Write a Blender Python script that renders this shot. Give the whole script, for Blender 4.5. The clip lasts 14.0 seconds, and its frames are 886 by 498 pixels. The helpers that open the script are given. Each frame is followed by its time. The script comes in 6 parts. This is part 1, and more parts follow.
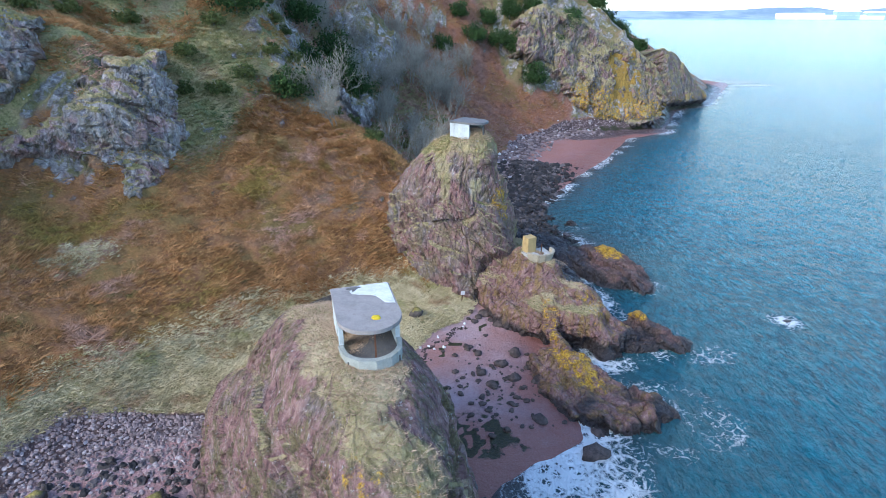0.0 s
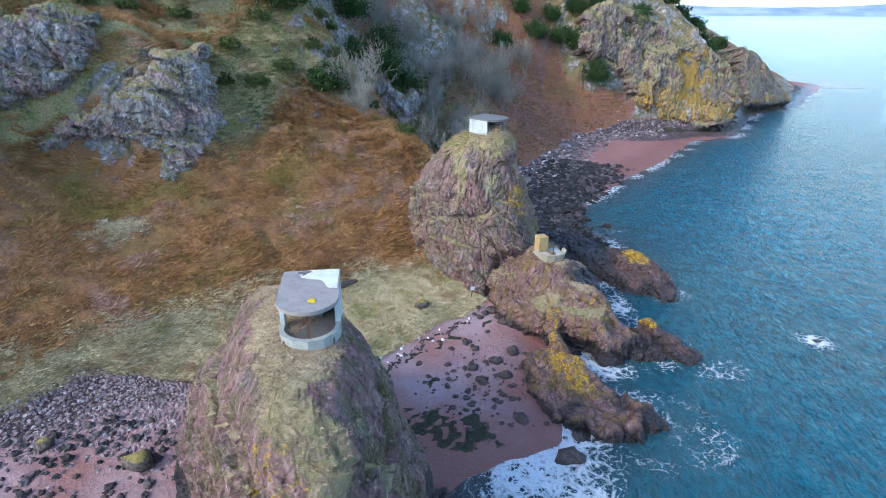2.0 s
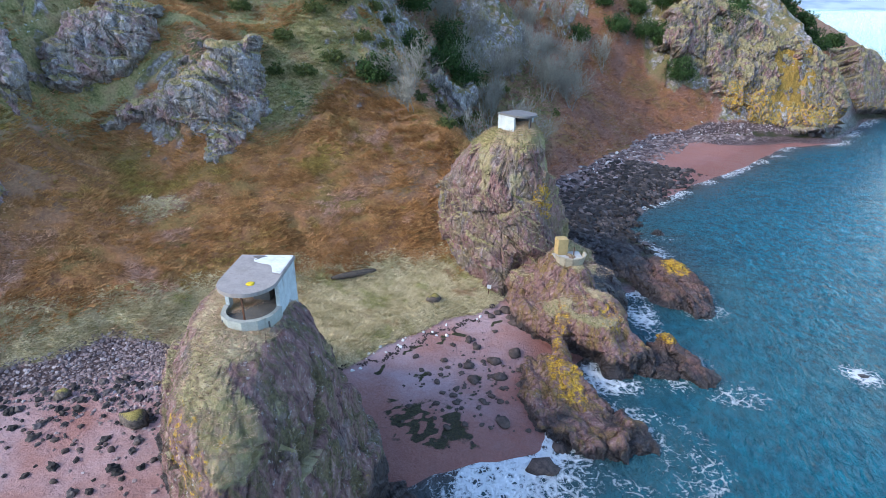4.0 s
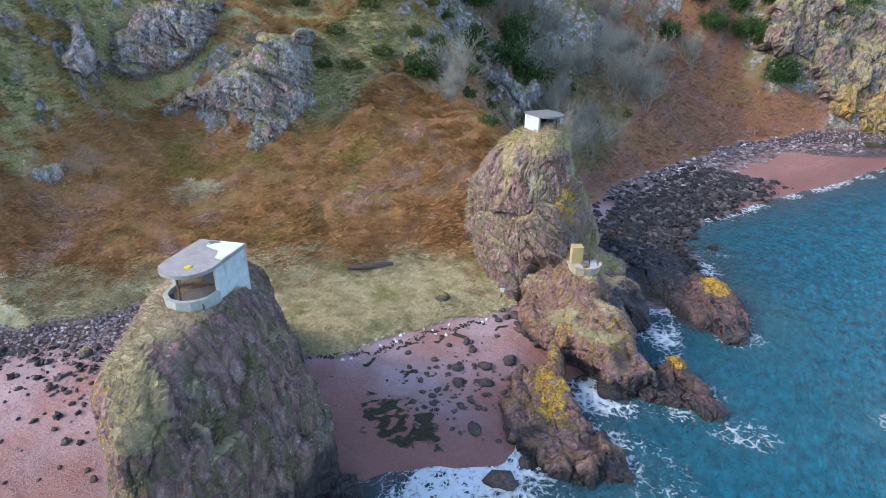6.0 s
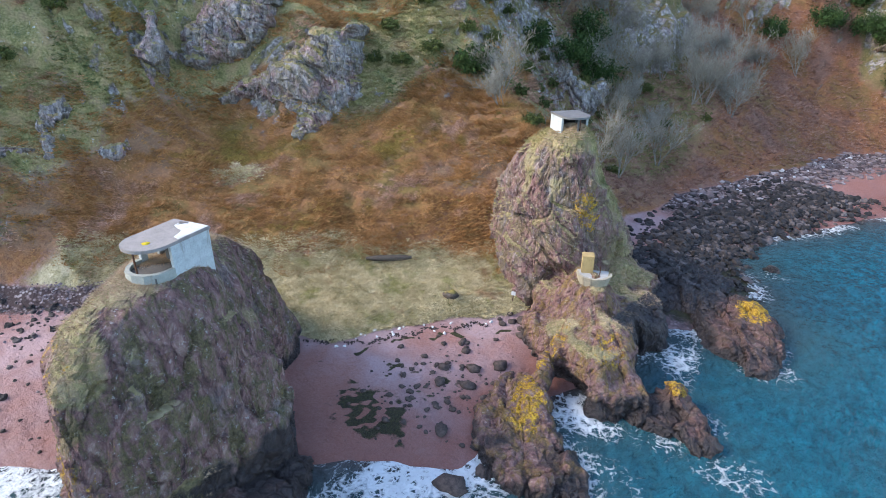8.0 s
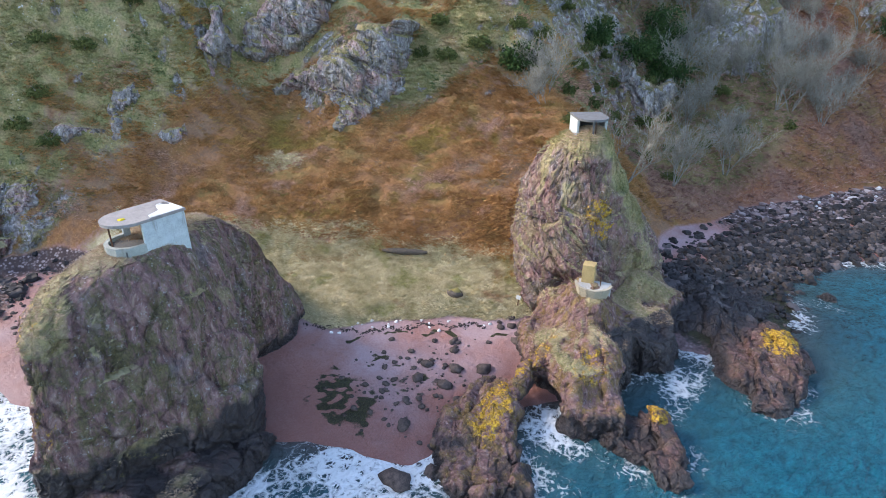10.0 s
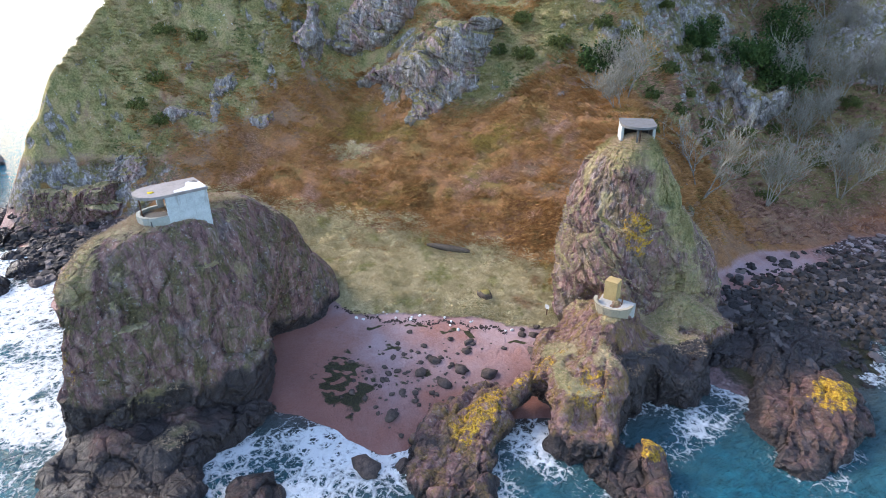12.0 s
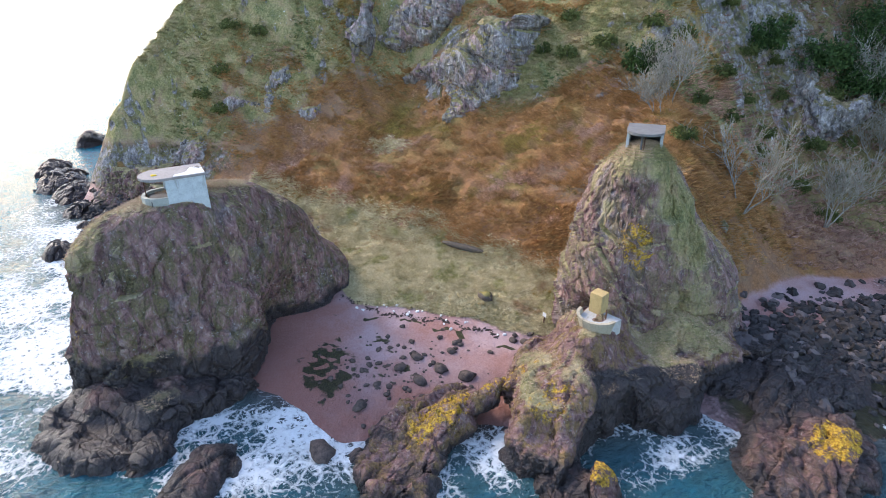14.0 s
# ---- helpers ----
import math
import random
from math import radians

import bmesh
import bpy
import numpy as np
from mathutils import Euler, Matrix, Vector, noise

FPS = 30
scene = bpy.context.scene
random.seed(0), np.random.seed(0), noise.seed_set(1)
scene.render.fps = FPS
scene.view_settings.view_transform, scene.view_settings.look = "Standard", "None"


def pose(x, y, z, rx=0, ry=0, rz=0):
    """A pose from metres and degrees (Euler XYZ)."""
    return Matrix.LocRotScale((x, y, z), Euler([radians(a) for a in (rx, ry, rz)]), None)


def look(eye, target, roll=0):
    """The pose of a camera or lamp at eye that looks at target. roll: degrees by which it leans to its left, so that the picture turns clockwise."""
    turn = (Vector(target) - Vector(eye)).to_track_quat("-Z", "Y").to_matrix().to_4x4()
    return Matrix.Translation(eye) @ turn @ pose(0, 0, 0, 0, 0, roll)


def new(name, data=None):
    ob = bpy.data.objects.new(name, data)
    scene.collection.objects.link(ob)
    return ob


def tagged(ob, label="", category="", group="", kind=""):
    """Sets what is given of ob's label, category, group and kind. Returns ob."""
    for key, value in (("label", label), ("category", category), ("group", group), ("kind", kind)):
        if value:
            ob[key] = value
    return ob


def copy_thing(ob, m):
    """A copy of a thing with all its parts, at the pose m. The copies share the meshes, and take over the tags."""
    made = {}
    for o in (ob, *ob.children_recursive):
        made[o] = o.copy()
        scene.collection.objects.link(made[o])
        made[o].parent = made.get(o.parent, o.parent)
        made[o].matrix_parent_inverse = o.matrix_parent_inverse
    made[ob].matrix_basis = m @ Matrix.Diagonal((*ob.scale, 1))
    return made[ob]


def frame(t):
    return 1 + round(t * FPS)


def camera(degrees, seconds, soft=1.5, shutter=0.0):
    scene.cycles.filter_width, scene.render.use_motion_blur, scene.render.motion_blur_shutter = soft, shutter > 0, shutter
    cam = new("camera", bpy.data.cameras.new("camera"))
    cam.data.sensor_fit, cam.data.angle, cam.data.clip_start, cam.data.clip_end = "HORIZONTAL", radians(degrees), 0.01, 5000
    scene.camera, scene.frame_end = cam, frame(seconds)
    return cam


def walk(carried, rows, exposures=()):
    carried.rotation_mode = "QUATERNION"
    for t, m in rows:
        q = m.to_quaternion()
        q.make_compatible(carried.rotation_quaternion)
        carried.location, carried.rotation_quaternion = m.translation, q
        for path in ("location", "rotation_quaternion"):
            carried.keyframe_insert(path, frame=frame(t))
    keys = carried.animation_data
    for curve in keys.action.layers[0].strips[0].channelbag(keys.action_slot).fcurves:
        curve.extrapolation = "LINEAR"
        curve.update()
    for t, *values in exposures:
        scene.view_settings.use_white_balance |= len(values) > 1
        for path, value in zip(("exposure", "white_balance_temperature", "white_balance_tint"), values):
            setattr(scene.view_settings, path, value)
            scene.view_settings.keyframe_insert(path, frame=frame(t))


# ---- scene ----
cam = camera(75.6, 14.0, soft=0.55)
METRES, EYE, TILT, LEAN, TURN = 60.0, 30.0, -22.3, 0.0, 0.0
ROWS = [
    (0.0, 0.0, 0.0, 0.0, -0.0, -0.0, -0.0),
    (0.5, 0.0271, -0.0029, -0.0003, 1.3, -0.18, -0.55),
    (1.0, 0.0544, -0.0053, -0.0011, 3.03, -0.27, -1.3),
    (1.5, 0.0803, -0.006, -0.0014, 5.16, -0.37, -2.2),
    (2.0, 0.1095, -0.0046, -0.0006, 7.42, -0.57, -3.16),
    (2.5, 0.1392, -0.0006, 0.001, 9.6, -0.87, -4.07),
    (3.0, 0.1697, 0.0062, 0.0035, 11.87, -1.21, -5.02),
    (5.5, 0.3312, 0.0684, 0.0319, 24.42, -3.45, -9.8),
    (6.0, 0.3638, 0.0863, 0.0398, 27.02, -4.05, -10.71),
    (6.5, 0.3952, 0.1053, 0.0482, 29.5, -4.64, -11.54),
    (7.0, 0.4262, 0.1257, 0.0573, 32.12, -5.29, -12.39),
    (7.5, 0.4558, 0.1473, 0.0661, 34.94, -6.05, -13.32),
    (8.0, 0.4856, 0.1703, 0.0753, 37.99, -6.88, -14.24),
    (10.5, 0.615, 0.3032, 0.1317, 52.81, -11.47, -17.94),
    (11.0, 0.636, 0.3334, 0.1437, 57.12, -12.85, -18.88),
    (11.5, 0.6558, 0.3651, 0.1571, 60.82, -14.16, -19.52),
    (12.0, 0.673, 0.3969, 0.1719, 63.69, -15.3, -19.89),
    (12.5, 0.6882, 0.4289, 0.1854, 66.52, -16.37, -20.26),
    (13.0, 0.7017, 0.462, 0.1994, 69.46, -17.47, -20.57),
    (13.5, 0.7128, 0.4949, 0.2135, 72.2, -18.52, -20.86),
    (14.0, 0.7224, 0.5282, 0.2277, 74.88, -19.58, -21.07),
]
walk(cam, [(t, pose(0, 0, EYE, TILT, LEAN, TURN) @ pose(METRES * x, METRES * y, METRES * z, 90 + pitch, roll, yaw)) for t, x, y, z, yaw, pitch, roll in ROWS],
     exposures=[(0.0, 1.38, 5550, 8), (3.0, 1.45, 5750, 9), (7.0, 1.64, 6350, 11), (14.0, 1.78, 6750, 14)])

# ---- light ----
SUN_AZ, SUN_EL = radians(231), radians(34)      # clockwise from +y
sun_way = Vector((math.sin(SUN_AZ) * math.cos(SUN_EL), math.cos(SUN_AZ) * math.cos(SUN_EL), math.sin(SUN_EL)))
world = bpy.data.worlds.new("sky")
scene.world = world
world.use_nodes = True
_n = world.node_tree.nodes
_sky = _n.new("ShaderNodeTexSky")
_sky.sky_type, _sky.sun_disc = "NISHITA", False
_sky.sun_elevation, _sky.sun_rotation = SUN_EL, SUN_AZ
_sky.air_density, _sky.dust_density, _sky.ozone_density = 1.0, 0.9, 2.0
_n["Background"].inputs["Strength"].default_value = 0.188
world.node_tree.links.new(_sky.outputs[0], _n["Background"].inputs["Color"])
_sun = bpy.data.lights.new("sun", "SUN")
_sun.energy, _sun.angle, _sun.color = 1.45, radians(22), (1.0, 0.89, 0.74)
new("sun", _sun).matrix_world = look(sun_way * 300, (0, 0, 0))


# ---- numeric helpers ----
def cell(ix, iy, iz, seed):
    n = (ix.astype(np.int64) * 374761393 + iy.astype(np.int64) * 668265263 + iz.astype(np.int64) * 2147483647 + seed * 1274126177) & 0xFFFFFFFF
    n = ((n ^ (n >> 13)) * 1274126177) & 0xFFFFFFFF
    n = ((n ^ (n >> 16)) * 2246822519) & 0xFFFFFFFF
    return ((n ^ (n >> 15)) & 0xFFFFFF) / float(0xFFFFFF)


def vnoise(x, y, z, seed=0):
    """Smooth value noise, -1 to 1, on arrays."""
    x, y, z = np.broadcast_arrays(np.asarray(x, float), np.asarray(y, float), np.asarray(z, float))
    ix, iy, iz = np.floor(x), np.floor(y), np.floor(z)
    fx, fy, fz = x - ix, y - iy, z - iz
    fx, fy, fz = [f * f * f * (f * (f * 6 - 15) + 10) for f in (fx, fy, fz)]
    out = 0
    for dx in (0, 1):
        for dy in (0, 1):
            for dz in (0, 1):
                w = (fx if dx else 1 - fx) * (fy if dy else 1 - fy) * (fz if dz else 1 - fz)
                out = out + w * cell(ix + dx, iy + dy, iz + dz, seed)
    return out * 2 - 1


def fbm(x, y, z=0.0, octaves=5, seed=0, gain=0.5, ridged=False):
    x, y, z = np.asarray(x, float), np.asarray(y, float), np.asarray(z, float)
    out, amp, total = 0, 1.0, 0.0
    for o in range(octaves):
        n = vnoise(x, y, z, seed + o * 17)
        if ridged:
            n = 1 - 2 * np.abs(n)
        out, total = out + amp * n, total + amp
        x, y, z = x * 1.62 + y * 1.18 + 3.7, y * 1.62 - x * 1.18 + 9.1, z * 2.01 + 5.3
        amp *= gain
    return out / total


def worley(x, y, z, seed=0, flat=False):
    """Cells: the distance to the nearest and second nearest seed, a number of the cell's own and a slant across it."""
    x, y, z = np.broadcast_arrays(np.asarray(x, float), np.asarray(y, float), np.asarray(z, float))
    ix, iy, iz = np.floor(x), np.floor(y), np.floor(z)
    f1, f2, own, slant = np.full(x.shape, 9.0), np.full(x.shape, 9.0), np.zeros(x.shape), np.zeros(x.shape)
    for dx in (-1, 0, 1):
        for dy in (-1, 0, 1):
            for dz in ((0,) if flat else (-1, 0, 1)):
                cx, cy, cz = ix + dx, iy + dy, iz + dz
                a, b, c = cell(cx, cy, cz, seed), cell(cx, cy, cz, seed + 1), cell(cx, cy, cz, seed + 2)
                ox, oy, oz = x - cx - a, y - cy - b, z - cz - c
                d = np.sqrt(ox ** 2 + oy ** 2 + oz ** 2)
                nearer = d < f1
                f2 = np.where(nearer, f1, np.minimum(f2, d))
                k = cell(cx, cy, cz, seed + 3)
                own = np.where(nearer, k, own)
                slant = np.where(nearer, ox * np.cos(k * 40) + oy * np.sin(k * 40) + oz * np.cos(k * 91), slant)
                f1 = np.where(nearer, d, f1)
    return f1, f2, own, slant


def facets(x, y, z, size, tall=1.0, seed=0, flat=False):
    """Broken blocks: each cell a slanted face of its own height, with clefts between, about -1 to 1."""
    wx, wy = 0.35 * fbm(x / size, y / size, z / size, 3, seed + 5), 0.35 * fbm(x / size, y / size, z / size, 3, seed + 6)
    f1, f2, own, slant = worley(x / size + wx, y / size + wy, z / (size * tall), seed, flat)
    return 0.55 * (own * 2 - 1) + 1.0 * slant - 0.45 * sstep(0.10, 0.0, f2 - f1)


def sstep(a, b, v):
    t = np.clip((v - a) / (b - a), 0, 1)
    return t * t * (3 - 2 * t)


def smin(a, b, k):
    h = np.clip(0.5 + 0.5 * (b - a) / k, 0, 1)
    return b * (1 - h) + a * h - k * h * (1 - h)


def smax(a, b, k):
    return -smin(-a, -b, k)


def softplus(v, k=1.0):
    return k * np.logaddexp(0, v / k)


def poly_dist(px, py, poly):
    """Signed distance to a closed outline: inside positive."""
    px, py = np.asarray(px, float), np.asarray(py, float)
    best, inside = np.full(px.shape, 1e9), np.zeros(px.shape, bool)
    for (ax, ay), (bx, by) in zip(poly, poly[1:] + poly[:1]):
        ex, ey = bx - ax, by - ay
        t = np.clip(((px - ax) * ex + (py - ay) * ey) / (ex * ex + ey * ey), 0, 1)
        best = np.minimum(best, np.hypot(px - ax - t * ex, py - ay - t * ey))
        if ay != by:
            inside ^= ((ay > py) != (by > py)) & (px < ex * (py - ay) / ey + ax)
    return np.where(inside, best, -best)


def spot(x, y, cx, cy, rx, ry, turn=0.0, soft=0.35, ease=1.0):
    """1 inside a turned ellipse, 0 outside, with a soft rim; ease below 1 draws out its far side."""
    c, s = math.cos(radians(turn)), math.sin(radians(turn))
    u, v = ((x - cx) * c + (y - cy) * s) / rx, (-(x - cx) * s + (y - cy) * c) / ry
    v = np.where(v > 0, v * ease, v)
    return sstep(1 + soft, 1 - soft, np.hypot(u, v))


# ---- meshes ----
def mesh_np(name, verts, faces, mat=None, smooth=True, attrs=()):
    """A mesh from arrays; faces is an (n, 3) or (n, 4) array, or a list of such arrays; attrs are (name, (n, 4) colours)."""
    me = bpy.data.meshes.new(name)
    groups = faces if isinstance(faces, list) else [faces]
    me.vertices.add(len(verts))
    me.vertices.foreach_set("co", np.asarray(verts, np.float32).ravel())
    loops = np.concatenate([g.ravel() for g in groups]).astype(np.int32)
    sizes = np.concatenate([np.full(len(g), g.shape[1]) for g in groups]).astype(np.int32)
    me.loops.add(len(loops))
    me.loops.foreach_set("vertex_index", loops)
    me.polygons.add(len(sizes))
    me.polygons.foreach_set("loop_start", np.concatenate([[0], np.cumsum(sizes)[:-1]]).astype(np.int32))
    me.polygons.foreach_set("loop_total", sizes)
    me.polygons.foreach_set("use_smooth", np.broadcast_to(np.asarray(smooth, bool), (len(sizes),)))
    me.update(calc_edges=True)
    for label, col in attrs:
        at = me.color_attributes.new(label, "FLOAT_COLOR", "POINT")
        at.data.foreach_set("color", np.asarray(col, np.float32).ravel())
    if mat:
        me.materials.append(mat)
    return me


def grid_faces(nu, nv, wrap=False):
    i, j = np.meshgrid(np.arange(nu if wrap else nu - 1), np.arange(nv - 1), indexing="ij")
    k = (i + 1) % nu
    return np.stack([i * nv + j, k * nv + j, k * nv + j + 1, i * nv + j + 1], -1).reshape(-1, 4)


def part(name, bm, mat, parent=None, label="", at=None, smooth=False):
    """Links a bmesh as one mesh object, under a thing or a part where one is given."""
    me = bpy.data.meshes.new(name)
    bmesh.ops.recalc_face_normals(bm, faces=bm.faces)
    bm.to_mesh(me)
    bm.free()
    if smooth:
        me.polygons.foreach_set("use_smooth", np.full(len(me.polygons), True))
    me.materials.append(mat)
    ob = new(name, me)
    if parent:
        ob.parent = parent
    if at:
        ob.matrix_basis = at
    return tagged(ob, label)


def box(bm, x0, x1, y0, y1, z0, z1, bevel=0.0, rough=0.0):
    v = [bm.verts.new((x, y, z)) for x in (x0, x1) for y in (y0, y1) for z in (z0, z1)]
    f = [bm.faces.new([v[i] for i in q]) for q in ((0, 1, 3, 2), (4, 6, 7, 5), (0, 4, 5, 1), (2, 3, 7, 6), (0, 2, 6, 4), (1, 5, 7, 3))]
    if bevel:
        bmesh.ops.bevel(bm, geom=list({e for q in f for e in q.edges}), offset=bevel, segments=2, affect="EDGES", profile=0.5)
    return bm


def prism(bm, outline, z0, z1, bevel=0.0):
    lo, hi = [bm.verts.new((x, y, z0)) for x, y in outline], [bm.verts.new((x, y, z1)) for x, y in outline]
    n = len(outline)
    f = [bm.faces.new(hi), bm.faces.new(lo[::-1])]
    for i in range(n):
        f.append(bm.faces.new((lo[i], lo[(i + 1) % n], hi[(i + 1) % n], hi[i])))
    if bevel:
        bmesh.ops.bevel(bm, geom=list({e for e in f[0].edges} | {e for e in f[1].edges}), offset=bevel, segments=2, affect="EDGES", profile=0.5)
    return bm


# ---- materials ----
class Shader:
    """A short way to write a node material."""

    def __init__(self, name):
        self.mat = bpy.data.materials.new(name)
        self.mat.use_nodes = True
        self.tree = self.mat.node_tree
        self.bsdf = self.tree.nodes["Principled BSDF"]
        self.out = self.tree.nodes["Material Output"]

    def node(self, kind, inputs=(), **props):
        n = self.tree.nodes.new("ShaderNode" + kind)
        for k, v in props.items():
            setattr(n, k, v)
        for k, v in dict(inputs).items():
            self.put(n.inputs[k], v)
        return n

    def put(self, socket, v):
        if isinstance(v, bpy.types.NodeSocket):
            self.tree.links.new(v, socket)
        elif isinstance(v, (tuple, list)) and len(v) == 3 and socket.type == "RGBA":
            socket.default_value = (*v, 1)
        else:
            socket.default_value = v

    def where(self):
        return self.node("NewGeometry").outputs["Position"]

    def noise(self, scale, detail=6, rough=0.6, vec=None, stretch=None, distort=0.0):
        vec = vec or self.where()
        if stretch:
            vec = self.node("Mapping", {"Vector": vec, "Scale": stretch}).outputs[0]
        return self.node("TexNoise", {"Vector": vec, "Scale": scale, "Detail": detail, "Roughness": rough, "Distortion": distort}).outputs["Fac"]

    def voronoi(self, scale, feature="F1", stretch=None, vec=None):
        vec = vec or self.where()
        if stretch:
            vec = self.node("Mapping", {"Vector": vec, "Scale": stretch}).outputs[0]
        return self.node("TexVoronoi", {"Vector": vec, "Scale": scale}, feature=feature).outputs["Distance"]

    def ramp(self, fac, *stops, ease=False):
        n = self.node("ValToRGB", {"Fac": fac})
        el = n.color_ramp.elements
        while len(el) < len(stops):
            el.new(0.5)
        for e, (p, c) in zip(el, stops):
            e.position, e.color = p, ((*c, 1) if isinstance(c, (tuple, list)) else (c, c, c, 1))
        if ease:
            n.color_ramp.interpolation = "EASE"
        return n.outputs[0]

    def mix(self, fac, a, b, mode="MIX"):
        n = self.node("Mix", data_type="RGBA", blend_type=mode)
        self.put(n.inputs[0], fac), self.put(n.inputs[6], a), self.put(n.inputs[7], b)
        return n.outputs[2]

    def math(self, op, a, b=0.0, clamp=False):
        return self.node("Math", {0: a, 1: b}, operation=op, use_clamp=clamp).outputs[0]

    def attr(self, name):
        n = self.node("Attribute", attribute_name=name)
        s = self.node("SeparateColor", {"Color": n.outputs["Color"]})
        return [*s.outputs, n.outputs["Alpha"]]

    def bump(self, *pairs):
        """Heights with their depth in metres, one over the other."""
        normal = None
        for h, depth in pairs:
            ins = {"Height": h, "Distance": depth, "Strength": 1.0}
            if normal:
                ins["Normal"] = normal
            normal = self.node("Bump", ins).outputs[0]
        self.put(self.bsdf.inputs["Normal"], normal)

    def done(self, color, rough=0.8, spec=0.3, metal=0.0):
        for k, v in (("Base Color", color), ("Roughness", rough), ("Specular IOR Level", spec), ("Metallic", metal)):
            self.put(self.bsdf.inputs[k], v)
        return self.mat


def grass_color(s):
    """Pale winter straw with greener tussocks."""
    a = s.ramp(s.noise(0.3, 6, 0.65), (0.38, (0.12, 0.12, 0.045)), (0.45, (0.24, 0.20, 0.09)), (0.52, (0.38, 0.32, 0.17)), (0.6, (0.54, 0.46, 0.30)))
    b = s.ramp(s.noise(2.4, 8, 0.78, stretch=(1, 1, 0.5)), (0.34, (0.17, 0.155, 0.06)), (0.5, (0.40, 0.335, 0.175)), (0.66, (0.64, 0.56, 0.37)))
    return s.mix(0.55, a, b)


def bracken_color(s):
    """Dead fern, rust and tawny, lying in swathes."""
    a = s.ramp(s.noise(0.13, 5, 0.6), (0.36, (0.20, 0.165, 0.045)), (0.44, (0.30, 0.165, 0.045)), (0.5, (0.36, 0.155, 0.06)), (0.58, (0.30, 0.165, 0.11)), (0.68, (0.37, 0.27, 0.18)))
    b = s.ramp(s.noise(2.6, 8, 0.78, distort=0.8), (0.36, (0.04, 0.024, 0.01)), (0.5, (0.17, 0.085, 0.032)), (0.64, (0.32, 0.18, 0.08)))
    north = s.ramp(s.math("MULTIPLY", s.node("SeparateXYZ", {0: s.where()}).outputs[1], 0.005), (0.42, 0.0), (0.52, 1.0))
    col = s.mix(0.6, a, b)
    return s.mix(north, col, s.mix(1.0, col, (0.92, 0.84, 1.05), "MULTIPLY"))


def green_color(s):
    a = s.ramp(s.noise(0.5, 6, 0.65), (0.36, (0.075, 0.09, 0.025)), (0.46, (0.19, 0.17, 0.055)), (0.54, (0.30, 0.225, 0.10)), (0.64, (0.36, 0.22, 0.12)))
    b = s.ramp(s.noise(4.0, 6, 0.7), (0.35, (0.06, 0.065, 0.018)), (0.65, (0.34, 0.29, 0.13)))
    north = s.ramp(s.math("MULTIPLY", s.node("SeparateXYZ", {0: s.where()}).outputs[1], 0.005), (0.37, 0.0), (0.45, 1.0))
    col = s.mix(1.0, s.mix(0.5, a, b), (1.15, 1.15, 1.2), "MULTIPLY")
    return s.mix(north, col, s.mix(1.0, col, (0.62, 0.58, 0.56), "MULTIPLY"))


def rock_color(s, red=0.5):
    """Grey-purple schist and red sandstone with pale and ochre lichen."""
    vein = s.noise(1.5, 9, 0.76, stretch=(1, 1, 0.38), distort=0.7)
    grey = s.ramp(vein, (0.36, (0.05, 0.045, 0.045)), (0.46, (0.20, 0.18, 0.178)), (0.55, (0.33, 0.30, 0.29)), (0.66, (0.56, 0.53, 0.50)))
    warm = s.ramp(vein, (0.36, (0.07, 0.04, 0.04)), (0.46, (0.27, 0.155, 0.15)), (0.55, (0.41, 0.25, 0.235)), (0.65, (0.58, 0.43, 0.37)))
    base = s.mix(s.ramp(s.noise(0.28, 4), (0.62 - red * 0.45, 0.0), (0.78 - red * 0.45, 1.0)), grey, warm)
    pale = s.ramp(s.noise(2.4, 9, 0.8), (0.58, 0.0), (0.64, 1.0))
    return s.mix(s.math("MULTIPLY", pale, 0.45), base, (0.5, 0.48, 0.44)), vein


def sand_color(s):
    a = s.ramp(s.noise(0.16, 5, 0.6), (0.38, (0.32, 0.135, 0.10)), (0.5, (0.36, 0.21, 0.195)), (0.62, (0.43, 0.305, 0.31)))
    b = s.ramp(s.noise(7.0, 7, 0.8), (0.35, (0.14, 0.075, 0.068)), (0.6, (0.42, 0.28, 0.265)))
    y = s.node("SeparateXYZ", {0: s.where()}).outputs[1]
    red = s.ramp(s.math("ADD", s.math("MULTIPLY", s.math("SUBTRACT", y, 36.0), 0.09), s.noise(0.3, 5)), (0.35, 0.75), (0.65, 0.0))
    x = s.node("SeparateXYZ", {0: s.where()}).outputs[0]
    red = s.math("MULTIPLY", red, s.ramp(s.math("ADD", s.math("MULTIPLY", x, 0.1), 1.5), (0.4, 0.1), (0.6, 1.0)))
    red = s.math("MAXIMUM", red, s.ramp(s.math("MULTIPLY", y, 0.005), (0.44, 0.0), (0.48, 0.8)))
    return s.mix(red, s.mix(0.35, a, b), s.mix(0.3, (0.30, 0.105, 0.065), b))


